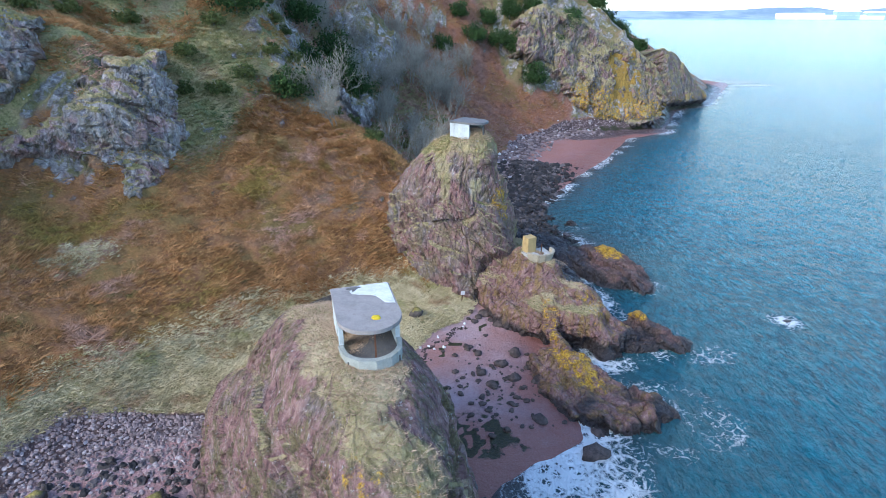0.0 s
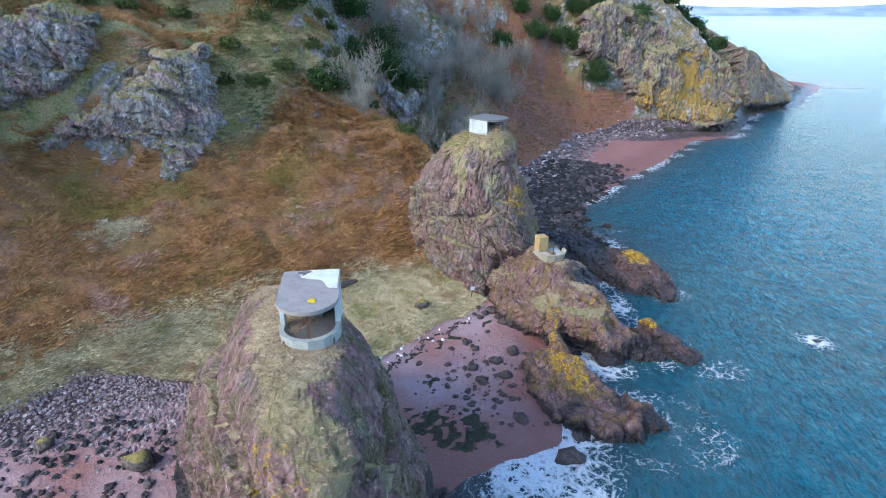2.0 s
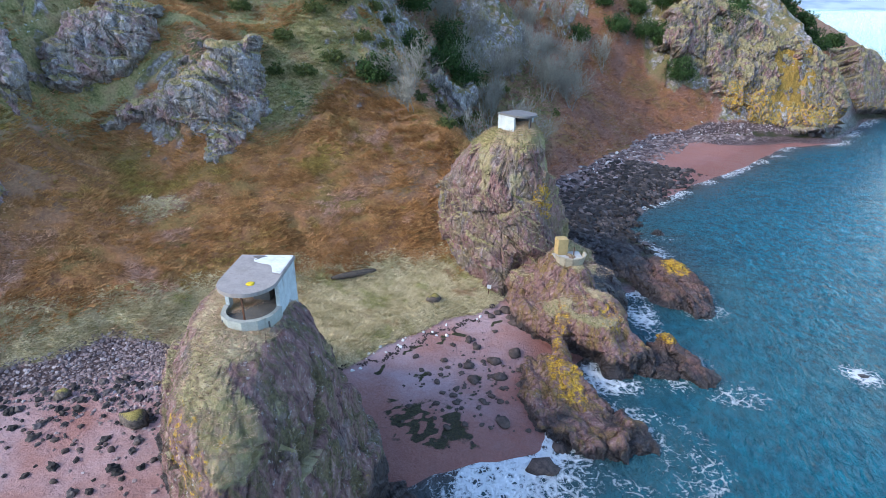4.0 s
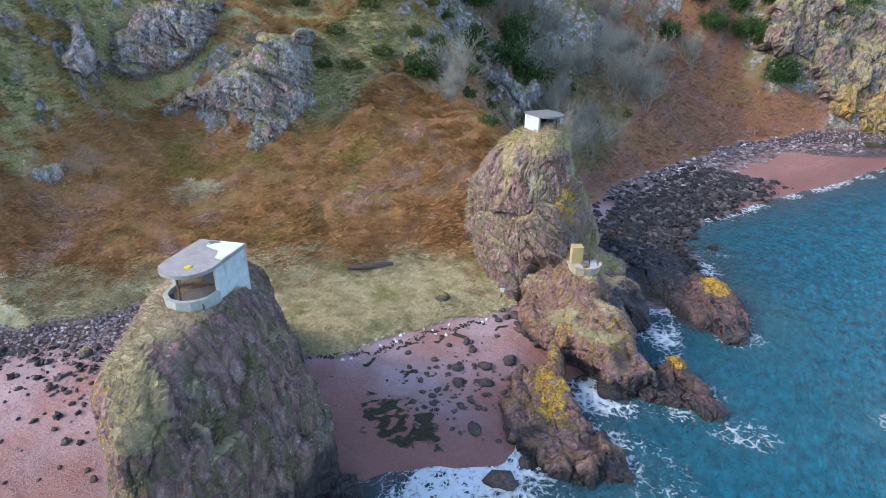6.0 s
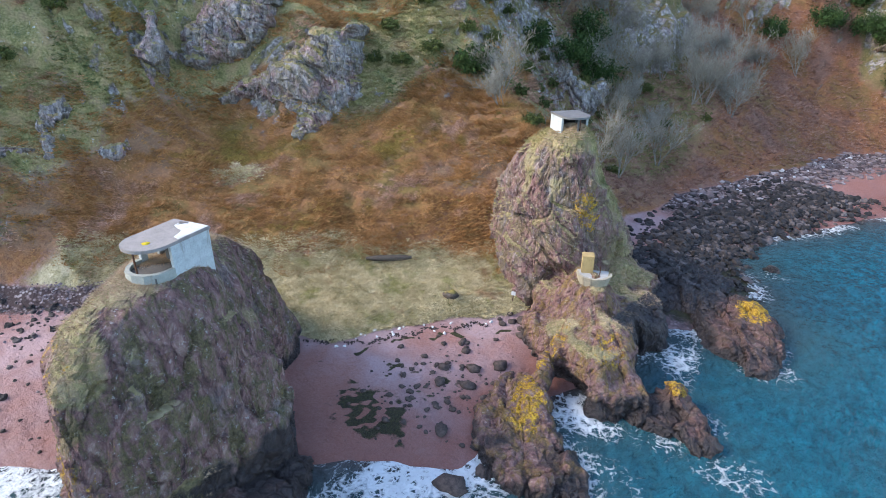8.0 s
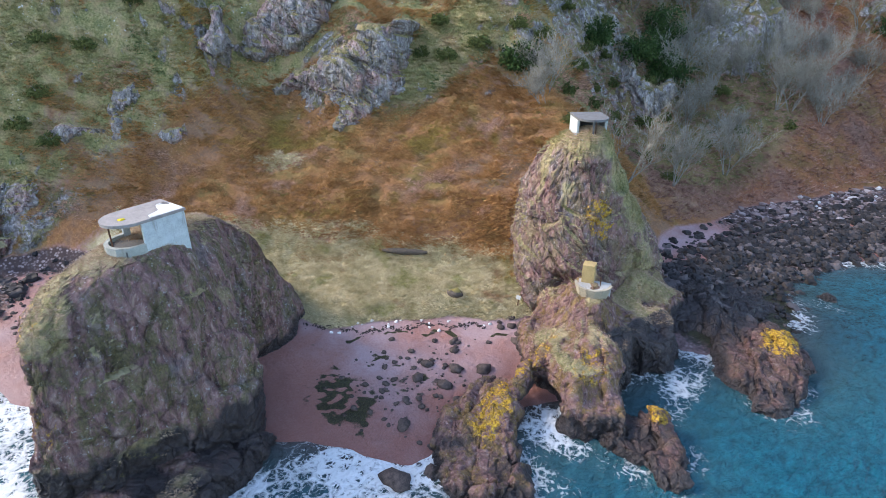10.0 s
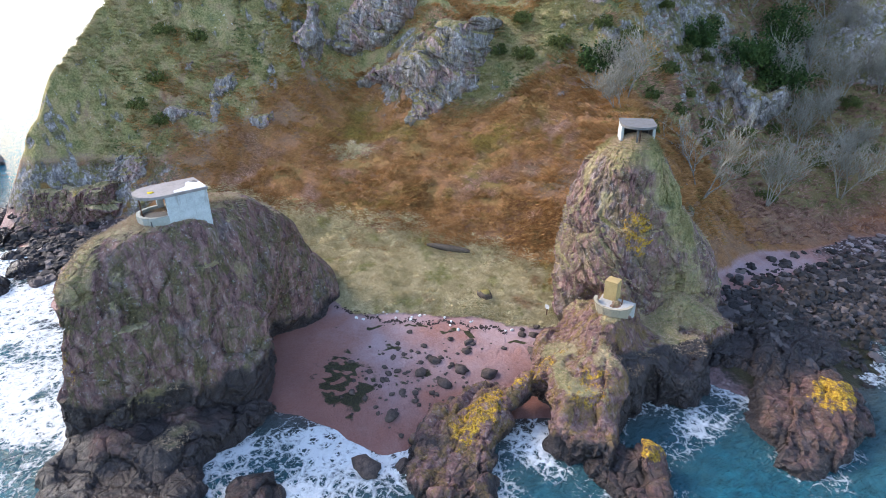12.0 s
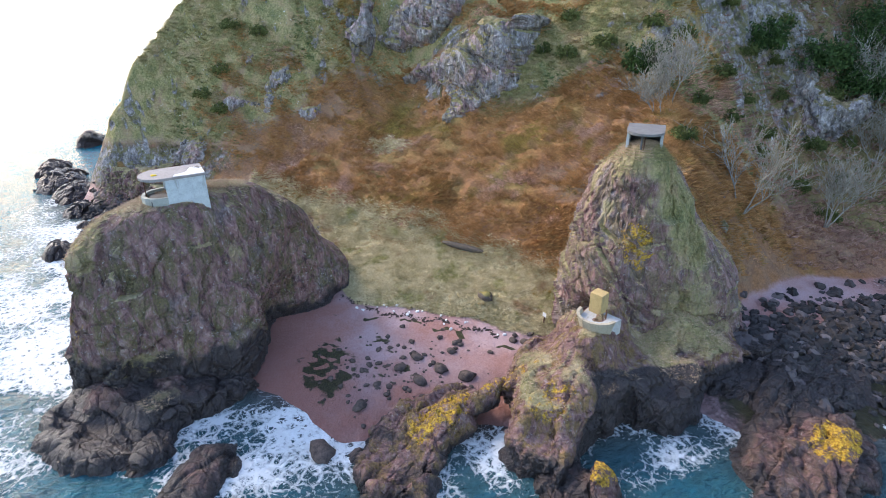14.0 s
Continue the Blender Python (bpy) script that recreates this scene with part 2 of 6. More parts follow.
def ground_material():
    """zone_a: rock, bracken, straw grass, green; zone_b: shingle, ochre lichen, wet, weed. The rest is red sand."""
    s = Shader("hillside_ground")
    rock_w, brack_w, grass_w, green_w = s.attr("zone_a")
    shingle_w, lichen_w, wet_w, weed_w = s.attr("zone_b")
    frays = s.noise(2.0, 6, 0.7)

    def edge(w, soft=0.16):
        v = s.math("ADD", w, s.math("MULTIPLY", s.math("SUBTRACT", frays, 0.5), 0.9))
        return s.ramp(v, (0.5 - soft, 0.0), (0.5 + soft, 1.0))
    col = sand_color(s)
    peb = s.voronoi(2.6)
    stone = s.ramp(s.noise(1.1, 2), (0.35, (0.09, 0.075, 0.075)), (0.5, (0.25, 0.185, 0.18)), (0.68, (0.46, 0.40, 0.39)))
    col = s.mix(edge(shingle_w), col, s.mix(s.ramp(peb, (0.25, 0.0), (0.5, 1.0)), stone, (0.07, 0.045, 0.042)))
    col = s.mix(edge(grass_w, 0.22), col, grass_color(s))
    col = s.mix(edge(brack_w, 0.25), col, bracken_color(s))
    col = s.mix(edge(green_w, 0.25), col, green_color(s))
    warp = s.node("VectorMath", {0: s.where(), 1: s.node("TexNoise", {"Vector": s.where(), "Scale": 0.8, "Detail": 5.0}).outputs["Color"]}, operation="ADD").outputs[0]
    bed = s.noise(1.4, 9, 0.75, stretch=(0.55, 1.5, 1.0), vec=warp)
    rock = s.ramp(bed, (0.32, (0.04, 0.035, 0.034)), (0.43, (0.195, 0.175, 0.168)), (0.53, (0.33, 0.30, 0.287)), (0.61, (0.50, 0.47, 0.455)), (0.69, (0.66, 0.64, 0.62)))
    rock = s.mix(s.ramp(s.noise(0.25, 5), (0.5, 0.0), (0.64, 0.7)), rock, s.ramp(bed, (0.34, (0.08, 0.05, 0.05)), (0.5, (0.31, 0.21, 0.20)), (0.66, (0.50, 0.39, 0.34))))
    joint = s.math("MULTIPLY", s.ramp(s.voronoi(0.75, "DISTANCE_TO_EDGE", vec=warp), (0.0, 1.0), (0.05, 0.0)), 0.4)
    rock = s.mix(joint, rock, (0.025, 0.022, 0.022))
    rock = s.mix(s.ramp(s.noise(1.1, 7, 0.72), (0.5, 0.0), (0.57, 0.85)), rock, s.ramp(frays, (0.35, (0.09, 0.085, 0.028)), (0.65, (0.27, 0.235, 0.09))))
    fleck = s.math("MULTIPLY", s.ramp(s.noise(0.22, 3), (0.45, 0.0), (0.6, 1.0)), s.ramp(s.noise(2.6, 5, 0.7), (0.62, 0.0), (0.66, 1.0)))
    col = s.mix(s.math("MULTIPLY", fleck, green_w), col, (0.58, 0.57, 0.55))
    rock = s.mix(s.ramp(s.noise(0.35, 6, 0.7), (0.53, 0.0), (0.6, 0.8)), rock, s.ramp(frays, (0.35, (0.08, 0.085, 0.025)), (0.65, (0.24, 0.205, 0.08))))
    rock_e = edge(rock_w, 0.14)
    col = s.mix(rock_e, col, rock)
    col = s.mix(s.ramp(s.math("ADD", lichen_w, s.math("MULTIPLY", s.math("SUBTRACT", s.noise(0.7, 8, 0.75), 0.5), 2.6)), (0.55, 0.0), (0.7, 1.0)), col, s.ramp(s.noise(5.0), (0.35, (0.17, 0.095, 0.02)), (0.65, (0.42, 0.26, 0.05))))
    col = s.mix(edge(weed_w, 0.1), col, s.ramp(s.noise(6.0, 5, 0.7), (0.4, (0.018, 0.018, 0.008)), (0.65, (0.06, 0.06, 0.02))))
    col = s.mix(s.math("MULTIPLY", wet_w, 0.55), col, s.mix(1.0, col, (0.62, 0.50, 0.48), "MULTIPLY"))
    rough = s.ramp(wet_w, (0.0, 0.9), (1.0, 0.35))
    s.bump((s.noise(1.2, 8, 0.7), 0.4), (s.math("MULTIPLY", s.math("SUBTRACT", bed, joint), rock_e), 0.35), (s.noise(7.0, 6, 0.75), 0.08))
    return s.done(col, rough, 0.3)


def stack_material(name, red, value=1.0, earth=((0.075, 0.07, 0.025), (0.25, 0.215, 0.09)), soil=0.85, speck=0.5):
    """veg: grass, ochre lichen, tidal black, bare."""
    s = Shader(name)
    grass_w, lichen_w, tide_w, moss_w = s.attr("veg")
    col, vein = rock_color(s, red)
    if value < 1:
        col = s.mix(1.0, col, (value, value * 0.93, value * 0.9), "MULTIPLY")
    frays = s.noise(1.8, 8, 0.75)
    fine = s.noise(6.0, 6, 0.75)

    def edge(w, soft=0.14, gain=1.0):
        v = s.math("ADD", w, s.math("MULTIPLY", s.math("SUBTRACT", frays, 0.5), gain))
        return s.ramp(v, (0.5 - soft, 0.0), (0.5 + soft, 1.0))
    lich = s.ramp(fine, (0.36, (0.12, 0.065, 0.015)), (0.48, (0.36, 0.20, 0.02)), (0.58, (0.54, 0.34, 0.03)), (0.7, (0.62, 0.46, 0.10)))
    dirt = s.ramp(fine, (0.35, earth[0]), (0.65, earth[1]))
    streak = s.noise(1.1, 8, 0.75, stretch=(1, 1, 0.35), distort=0.5)
    col = s.mix(s.ramp(streak, (0.46, 0.0), (0.57, soil)), col, dirt)
    col = s.mix(s.ramp(s.noise(3.2, 8, 0.8), (0.58, 0.0), (0.62, speck)), col, (0.55, 0.54, 0.52))
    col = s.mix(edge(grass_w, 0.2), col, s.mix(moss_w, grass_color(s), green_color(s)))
    col = s.mix(edge(lichen_w, 0.12, 2.7), col, lich)
    col = s.mix(edge(tide_w, 0.22), col, s.ramp(fine, (0.35, (0.013, 0.011, 0.012)), (0.7, (0.072, 0.056, 0.054))))
    rough = s.ramp(tide_w, (0.2, 0.88), (0.9, 0.38))
    crack = s.ramp(s.voronoi(0.9, "DISTANCE_TO_EDGE", (1.0, 1.0, 0.5)), (0.0, 0.0), (0.09, 1.0))
    s.bump((s.noise(1.2, 9, 0.72, stretch=(1, 1, 0.55), distort=0.6), 0.3), (crack, 0.16), (s.noise(4.5, 6, 0.7, stretch=(1, 1, 0.5)), 0.12), (fine, 0.08))
    return s.done(col, rough, 0.35)


def sea_material():
    """sea: foam together with painted sun glare, shallow, brownish water's edge."""
    s = Shader("sea_water")
    foam_glare_w, shallow_w, edge_w, _ = s.attr("sea")
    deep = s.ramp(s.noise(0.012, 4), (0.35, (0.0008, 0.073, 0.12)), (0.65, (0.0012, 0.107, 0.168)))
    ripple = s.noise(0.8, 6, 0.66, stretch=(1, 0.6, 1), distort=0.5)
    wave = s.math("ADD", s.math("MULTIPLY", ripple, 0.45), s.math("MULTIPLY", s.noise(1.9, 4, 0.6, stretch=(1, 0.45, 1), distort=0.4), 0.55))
    # Sky reflections painted in: base colour darker in troughs, lighter on crests.
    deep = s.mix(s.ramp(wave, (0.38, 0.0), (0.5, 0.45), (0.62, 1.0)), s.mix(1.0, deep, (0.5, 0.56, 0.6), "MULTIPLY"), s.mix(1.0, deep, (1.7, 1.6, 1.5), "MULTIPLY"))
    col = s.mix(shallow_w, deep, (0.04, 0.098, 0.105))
    col = s.mix(edge_w, col, (0.105, 0.075, 0.07))
    lace = s.noise(0.9, 10, 0.7, distort=2.2)
    web = s.voronoi(1.1, "DISTANCE_TO_EDGE", vec=s.node("VectorMath", {0: s.where(), 1: s.node("TexNoise", {"Vector": s.where(), "Scale": 0.7, "Detail": 4.0}).outputs["Color"]}, operation="ADD").outputs[0])
    web2 = s.voronoi(2.6, "DISTANCE_TO_EDGE", vec=s.node("VectorMath", {0: s.where(), 1: s.node("TexNoise", {"Vector": s.where(), "Scale": 1.5, "Detail": 4.0}).outputs["Color"]}, operation="ADD").outputs[0])
    thin = s.math("MINIMUM", web, s.math("ADD", s.math("MULTIPLY", web2, 1.6), 0.03))
    v = s.math("ADD", s.math("MULTIPLY", foam_glare_w, 0.34), s.math("MULTIPLY", s.math("SUBTRACT", lace, 0.5), 0.9))
    v = s.math("SUBTRACT", v, thin)
    foam = s.ramp(v, (0.0, 0.0), (0.07, 0.5), (0.2, 1.0))
    foam = s.math("MULTIPLY", foam, s.ramp(foam_glare_w, (0.04, 0.0), (0.2, 1.0)))
    col = s.mix(foam, col, (0.78, 0.80, 0.80))
    rough = s.mix(foam, (0.16, 0.16, 0.16), (0.75, 0.75, 0.75))
    swell = s.noise(0.28, 3, 0.5, stretch=(1, 0.6, 1))
    chop = s.noise(1.1, 5, 0.66, stretch=(1, 0.7, 1), distort=0.4)
    small = s.noise(2.4, 4, 0.6, stretch=(1, 0.45, 1), distort=0.3)
    s.bump((swell, 1.0), (ripple, 0.8), (chop, 0.7), (small, 0.4), (s.math("MULTIPLY", foam, lace), 0.15))
    s.put(s.bsdf.inputs["Specular Tint"], (0.38, 0.8, 1.0))
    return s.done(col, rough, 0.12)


def concrete_material(name, tint, stain=0.5, streak=(0.16, 0.13, 0.09)):
    s = Shader(name)
    a = s.noise(1.6, 7, 0.7)
    b = s.noise(14.0, 6, 0.75)
    lo = tuple(c * 0.55 for c in tint)
    col = s.mix(0.4, s.ramp(a, (0.3, lo), (0.6, tint)), s.ramp(b, (0.3, lo), (0.65, tuple(min(0.85, c * 1.15) for c in tint))))
    drip = s.noise(2.5, 6, 0.7, stretch=(1, 1, 0.15))
    col = s.mix(s.ramp(drip, (0.56, 0.0), (0.7, stain)), col, streak)
    s.bump((a, 0.03), (b, 0.012))
    return s.done(col, 0.9, 0.25)


def plain_material(name, dark, light, scale=6.0, rough=0.85, bump=0.02):
    s = Shader(name)
    n = s.noise(scale, 6, 0.7)
    s.bump((n, bump))
    return s.done(s.ramp(n, (0.32, dark), (0.68, light)), rough, 0.3)


def leaf_material(name, dark, mid, light, patches=()):
    """Blades and leaves: each tuft a little different."""
    s = Shader(name)
    r = s.node("NewGeometry").outputs["Random Per Island"]
    col = s.mix(0.45, s.ramp(r, (0.0, dark), (0.5, mid), (1.0, light)), s.ramp(s.noise(0.45, 7, 0.7), (0.38, dark), (0.5, mid), (0.62, light)))
    for scale, lo, tint, far in patches:
        col = s.mix(s.ramp(s.noise(scale, 5, 0.65, stretch=(1, 1, far)), (lo, 0.0), (lo + 0.08, 0.8)), col, s.mix(1.0, s.ramp(r, (0.0, (0.45, 0.45, 0.45)), (1.0, (1.5, 1.5, 1.5))), tint, "MULTIPLY"))
    return s.done(col, 0.85, 0.2)


M_GROUND = ground_material()
M_STACK = stack_material("red_grey_rock", 0.72, 0.62, ((0.05, 0.045, 0.018), (0.19, 0.16, 0.07)))
M_PINNACLE = stack_material("red_schist", 0.58, 0.66, ((0.085, 0.065, 0.034), (0.25, 0.19, 0.11)))
M_CRAG = stack_material("grey_crag", 0.32, 1.0, ((0.06, 0.058, 0.022), (0.22, 0.185, 0.08)), 0.5, 0.5)
M_CRAG_PALE = stack_material("pale_crag", 0.25, 1.0, ((0.06, 0.058, 0.022), (0.22, 0.185, 0.08)), 0.35, 0.95)
M_HEADLAND = stack_material("headland_rock", 0.4, 0.62, ((0.06, 0.055, 0.022), (0.22, 0.18, 0.08)), 0.8, 0.6)
M_OCHRE = stack_material("ochre_rock", 0.85, 0.58, ((0.075, 0.05, 0.017), (0.27, 0.17, 0.062)), 0.92, 0.3)
M_DARK = stack_material("dark_shore_rock", 0.72, 0.36, ((0.03, 0.021, 0.016), (0.13, 0.082, 0.052)), 0.7, 0.22)
M_SEA = sea_material()
M_CONC = concrete_material("weathered_concrete", (0.40, 0.39, 0.36))
M_CONC_WHITE = concrete_material("white_washed_concrete", (0.46, 0.49, 0.48), 0.45)
M_PARAPET = concrete_material("mossy_grey_concrete", (0.33, 0.34, 0.30), 0.5)
M_CONC_OCHRE = concrete_material("ochre_stained_concrete", (0.42, 0.30, 0.13), 0.7)
M_CONC_PALE = concrete_material("pale_ochre_concrete", (0.38, 0.33, 0.24), 0.85)
M_ROOF_GREY = concrete_material("grey_roof_concrete", (0.16, 0.155, 0.15), 0.5)
# Dark concrete; on the lookouts' inner faces the indoor shade is in this colour.
M_CONC_DARK = concrete_material("shade_dark_concrete", (0.11, 0.105, 0.10), 0.5)
M_ROOF = concrete_material("roof_concrete", (0.28, 0.25, 0.23), 0.5)
M_SCREED = concrete_material("white_roof_screed", (0.62, 0.62, 0.60), 0.3)
M_BOULDER = plain_material("beach_boulder", (0.022, 0.018, 0.016), (0.115, 0.082, 0.07), 3.0, 0.8, 0.1)
M_IRON = plain_material("rusty_iron", (0.05, 0.025, 0.015), (0.14, 0.06, 0.03), 12.0, 0.8, 0.004)
M_TIMBER = plain_material("tarred_timber", (0.03, 0.024, 0.02), (0.10, 0.08, 0.06), 5.0, 0.85, 0.03)
M_BARK = plain_material("pale_bark", (0.13, 0.12, 0.10), (0.32, 0.30, 0.26), 5.0, 0.9, 0.02)
M_TWIG = leaf_material("bare_twig", (0.13, 0.12, 0.095), (0.23, 0.215, 0.175), (0.38, 0.36, 0.31))
M_BRACKEN = leaf_material("dead_bracken", (0.13, 0.072, 0.02), (0.34, 0.158, 0.055), (0.56, 0.31, 0.13),
                          ((0.09, 0.54, (0.26, 0.19, 0.045), 1.0), (0.1, 0.55, (0.44, 0.265, 0.195), 0.7), (0.35, 0.6, (0.13, 0.12, 0.03), 1.2)))
M_BRACKEN_RED = leaf_material("red_bracken", (0.14, 0.072, 0.052), (0.29, 0.16, 0.12), (0.46, 0.29, 0.225))
M_STRAW = leaf_material("straw_grass", (0.27, 0.225, 0.10), (0.56, 0.465, 0.265), (0.80, 0.69, 0.46), ((0.3, 0.56, (0.32, 0.30, 0.11), 1.0), (0.22, 0.6, (0.36, 0.22, 0.12), 1.0)))
M_GREEN = leaf_material("ivy_leaf", (0.012, 0.028, 0.008), (0.03, 0.06, 0.015), (0.07, 0.115, 0.03))
M_GORSE = leaf_material("gorse_leaf", (0.03, 0.045, 0.012), (0.075, 0.095, 0.025), (0.16, 0.16, 0.05))
M_HILL = leaf_material("olive_grass", (0.10, 0.10, 0.035), (0.25, 0.215, 0.085), (0.43, 0.34, 0.165),
                       ((0.16, 0.53, (0.07, 0.125, 0.04), 1.0), (0.12, 0.56, (0.30, 0.18, 0.10), 0.8)))
M_TURF = leaf_material("rock_turf", (0.22, 0.15, 0.085), (0.40, 0.28, 0.18), (0.60, 0.46, 0.32))
M_MOSS = plain_material("yellow_moss", (0.38, 0.25, 0.01), (0.66, 0.5, 0.03), 9.0, 0.95, 0.05)

# ---- the land ----
# Foot of the land above the beaches, and the waterline, seen from above.
FOOT = [(-300, 130), (-120, 48), (-80, 20), (-66, 8), (-57, 3), (-51, 2.4), (-47, 5), (-45, 11), (-39, 20), (-32.5, 28), (-26, 33.6), (-18, 35.5), (-12, 37), (-6.7, 38.4), (-3.5, 44), (1.7, 50),
        (4, 55), (5, 62), (3, 74), (0.5, 86), (3, 100), (9, 112), (14, 128), (20, 142), (33, 155), (48, 159), (60, 164), (76, 197), (92, 211), (116, 258),
        (110, 330), (0, 450), (-300, 450)]
WATER = [(-320, 118), (-124, 42), (-82, 14), (-68, 3), (-58, -1.5), (-50, -0.5), (-44, 4), (-37, 8.5), (-21, 11), (-12, 16), (-6, 22), (3.0, 28.6), (7.0, 32.2), (10.2, 34.4), (11, 40), (12.3, 46),
         (13, 52), (13, 58), (14, 63), (17, 66), (20, 70), (19, 76), (15, 80), (12.5, 87), (19, 97.5), (25, 107), (30, 117), (39, 130), (48, 149), (61, 158), (78, 195),
         (97, 212), (134, 277), (115, 340), (0, 465), (-320, 465)]


SWELLS = [(-41.4, 48.6, 6, -1.6), (-36.6, 52, 6, -3.6), (-32.5, 57.7, 6, 2.6), (-30, 61.2, 6, 1.4), (-28.2, 61, 6, -2.4), (-29.2, 53.8, 6, -1.4), (-45, 48.7, 6, -4.2), (-41.6, 53.4, 6, 2.9),
          (-48, 14.5, 6, -2.6), (-44.4, 27.8, 6, 1.0), (-44.6, 42, 6, 1.4), (-44.5, 24, 6, -1.0), (-19, 95.5, 8.5, -4.0), (-16, 104.3, 8.5, -2), (-15, 93, 8.5, -4.5),
          (-6, 102.5, 8.5, -4.4), (-8.1, 92.4, 8.5, -3.1), (-17, 75.8, 6, -5.5), (29, 160.4, 10, 4), (46, 166, 10, 6.5), (59, 170, 10, 5.8), (23, 169, 10, 5.3), (17, 162, 10, -5),
          (-47, 8.9, 6, -1.9), (-58, 18.5, 7, -2.4), (-37, 59.2, 6, 5.0)]


def sea_gap(x, y):
    """Distance from the waterline, landwards positive."""
    return poly_dist(x, y, WATER) + 1.0 * fbm(x * 0.2, y * 0.2, 0, 4, 5)


def land(x, y):
    """The ground's height, and what grows or lies on it."""
    x, y = np.asarray(x, float), np.asarray(y, float)
    wob = fbm(x * 0.11, y * 0.11, 0, 4, 3)
    d_foot = poly_dist(x, y, FOOT) + 1.6 * wob
    d_sea = sea_gap(x, y)
    beach = np.where(d_sea > 0, 1.75 * (1 - np.exp(-d_sea / 9.0)), np.maximum(0.16 * d_sea, -5))
    beach = beach + 0.12 * fbm(x * 0.5, y * 0.5, 0, 4, 8) * sstep(-2, 3, d_sea)
    apron = beach + 0.10 * softplus(d_foot, 1.0) + 0.5 * sstep(0, 2.5, d_foot)
    # the bracken slope, steeper towards the west and above
    south = 10.7 - 0.53 * (x + 19.4) + 0.5 * (y - 56.8) + 1.0 * softplus(-(x + 40), 2.0) + 0.012 * np.maximum(0, y - 55) ** 2
    # the slopes that face the water north of the spur
    steep = 1.25 - 0.42 * sstep(95, 112, y) + 0.4 * sstep(148, 160, y) - 0.62 * sstep(182, 215, y)
    east = 2.0 + steep * (d_foot - 0.5)
    hill = np.where(y < 60, south, smin(south, east, 3.0))
    hill = np.where(y < 60, smin(south, 2.0 + 2.2 * softplus(d_foot, 1.0), 2.0), hill)
    # hollows and swells of the slope: place, reach, height
    for cx, cy, reach, high in SWELLS:
        hill = hill + high * np.exp(-((x - cx) ** 2 + (y - cy) ** 2) / reach ** 2)
    # outcrops: ellipse, height
    crag = np.zeros_like(x)
    for cx, cy, rx, ry, turn, high in ((-51, 33, 4, 1.6, 60, 0.4), (-13, 124, 8, 4, 80, 5.0), (30, 168, 15, 7, 35, 5.0), (52, 172, 12, 7, 30, 3.5), (72, 194, 20, 8, 62, 2.5), (96, 219, 22, 8, 50, 1.5)):
        crag = np.maximum(crag, high * spot(x + 1.6 * fbm(x * 0.25, y * 0.25, 1, 4, 11), y + 1.6 * fbm(x * 0.25, y * 0.25, 2, 4, 12), cx, cy, rx, ry, turn, 0.34, 0.5))
    rugged = fbm(x * 0.22, y * 0.22, 0, 6, 21, 0.55, ridged=True)
    broken = np.zeros_like(x)
    bare = ((crag > 0.5) | (x < -35) & (hill > 19)) & (hill < 40)
    broken[bare] = 1.3 * facets(x[bare], y[bare], 0 * x[bare], 5.0, 1.0, 91, True) + 0.45 * facets(x[bare], y[bare], 0 * x[bare], 2.0, 1.0, 95, True)
    hill = hill + crag + (0.7 * rugged + 0.6 * broken) * sstep(0.6, 2.6, crag)
    hill = hill + 0.55 * fbm(x * 0.18, y * 0.18, 0, 4, 31) + 0.28 * fbm(x * 0.8, y * 0.8, 0, 4, 33)
    along, across = x * 0.68 + y * 0.73, x * 0.73 - y * 0.68
    hill = hill + 0.42 * fbm(along * 0.4, across * 1.0, 0, 4, 35, 0.6, ridged=True) * sstep(2, 0.5, crag) * sstep(4, 7, hill)
    upper = sstep(20, 27, hill) * sstep(-36, -44, x)
    hill = hill + (0.6 * rugged + 0.45 * broken) * upper
    hill = np.where(hill > 48, 48 + 14 * np.tanh((hill - 48) / 22.0), hill)
    h = smax(apron, np.minimum(hill, hill), 1.2)
    h = np.where(d_foot > -1.5, smin(h, beach + 2.4 * softplus(d_foot + 0.6, 0.7) + 0.15, 0.6), beach)
    # boulder strand north of the second stack and below the western slope
    rubble = spot(x, y, 13, 88, 5, 15, -8, 0.3) + spot(x, y, -42, 10, 14, 5, 10, 0.4) + spot(x, y, 40, 151, 14, 5, 40, 0.4)
    rubble = np.clip(rubble, 0, 1)
    rubble = np.clip(rubble + spot(x, y, 15, 72, 5, 9, 0, 0.5), 0, 1)
    h = h + 0.75 * rubble * np.maximum(0, fbm(x * 0.55, y * 0.55, 0, 5, 41) + 0.25)
    return h, d_foot, d_sea, crag, rubble, wob


def axis(*stretches):
    """Grid lines from (from, to, step) stretches."""
    out = [np.arange(a, b, s) for a, b, s in stretches]
    return np.unique(np.round(np.concatenate(out), 3))


LAND = {}


def look_up(field, x, y):
    """A value of the finished ground at given places."""
    xs, ys, a = LAND["xs"], LAND["ys"], LAND[field]
    x, y = np.clip(x, xs[0], xs[-1] - 1e-6), np.clip(y, ys[0], ys[-1] - 1e-6)
    i, j = np.clip(np.searchsorted(xs, x, "right") - 1, 0, len(xs) - 2), np.clip(np.searchsorted(ys, y, "right") - 1, 0, len(ys) - 2)
    u, v = (x - xs[i]) / (xs[i + 1] - xs[i]), (y - ys[j]) / (ys[j + 1] - ys[j])
    return a[i, j] * (1 - u) * (1 - v) + a[i + 1, j] * u * (1 - v) + a[i, j + 1] * (1 - u) * v + a[i + 1, j + 1] * u * v


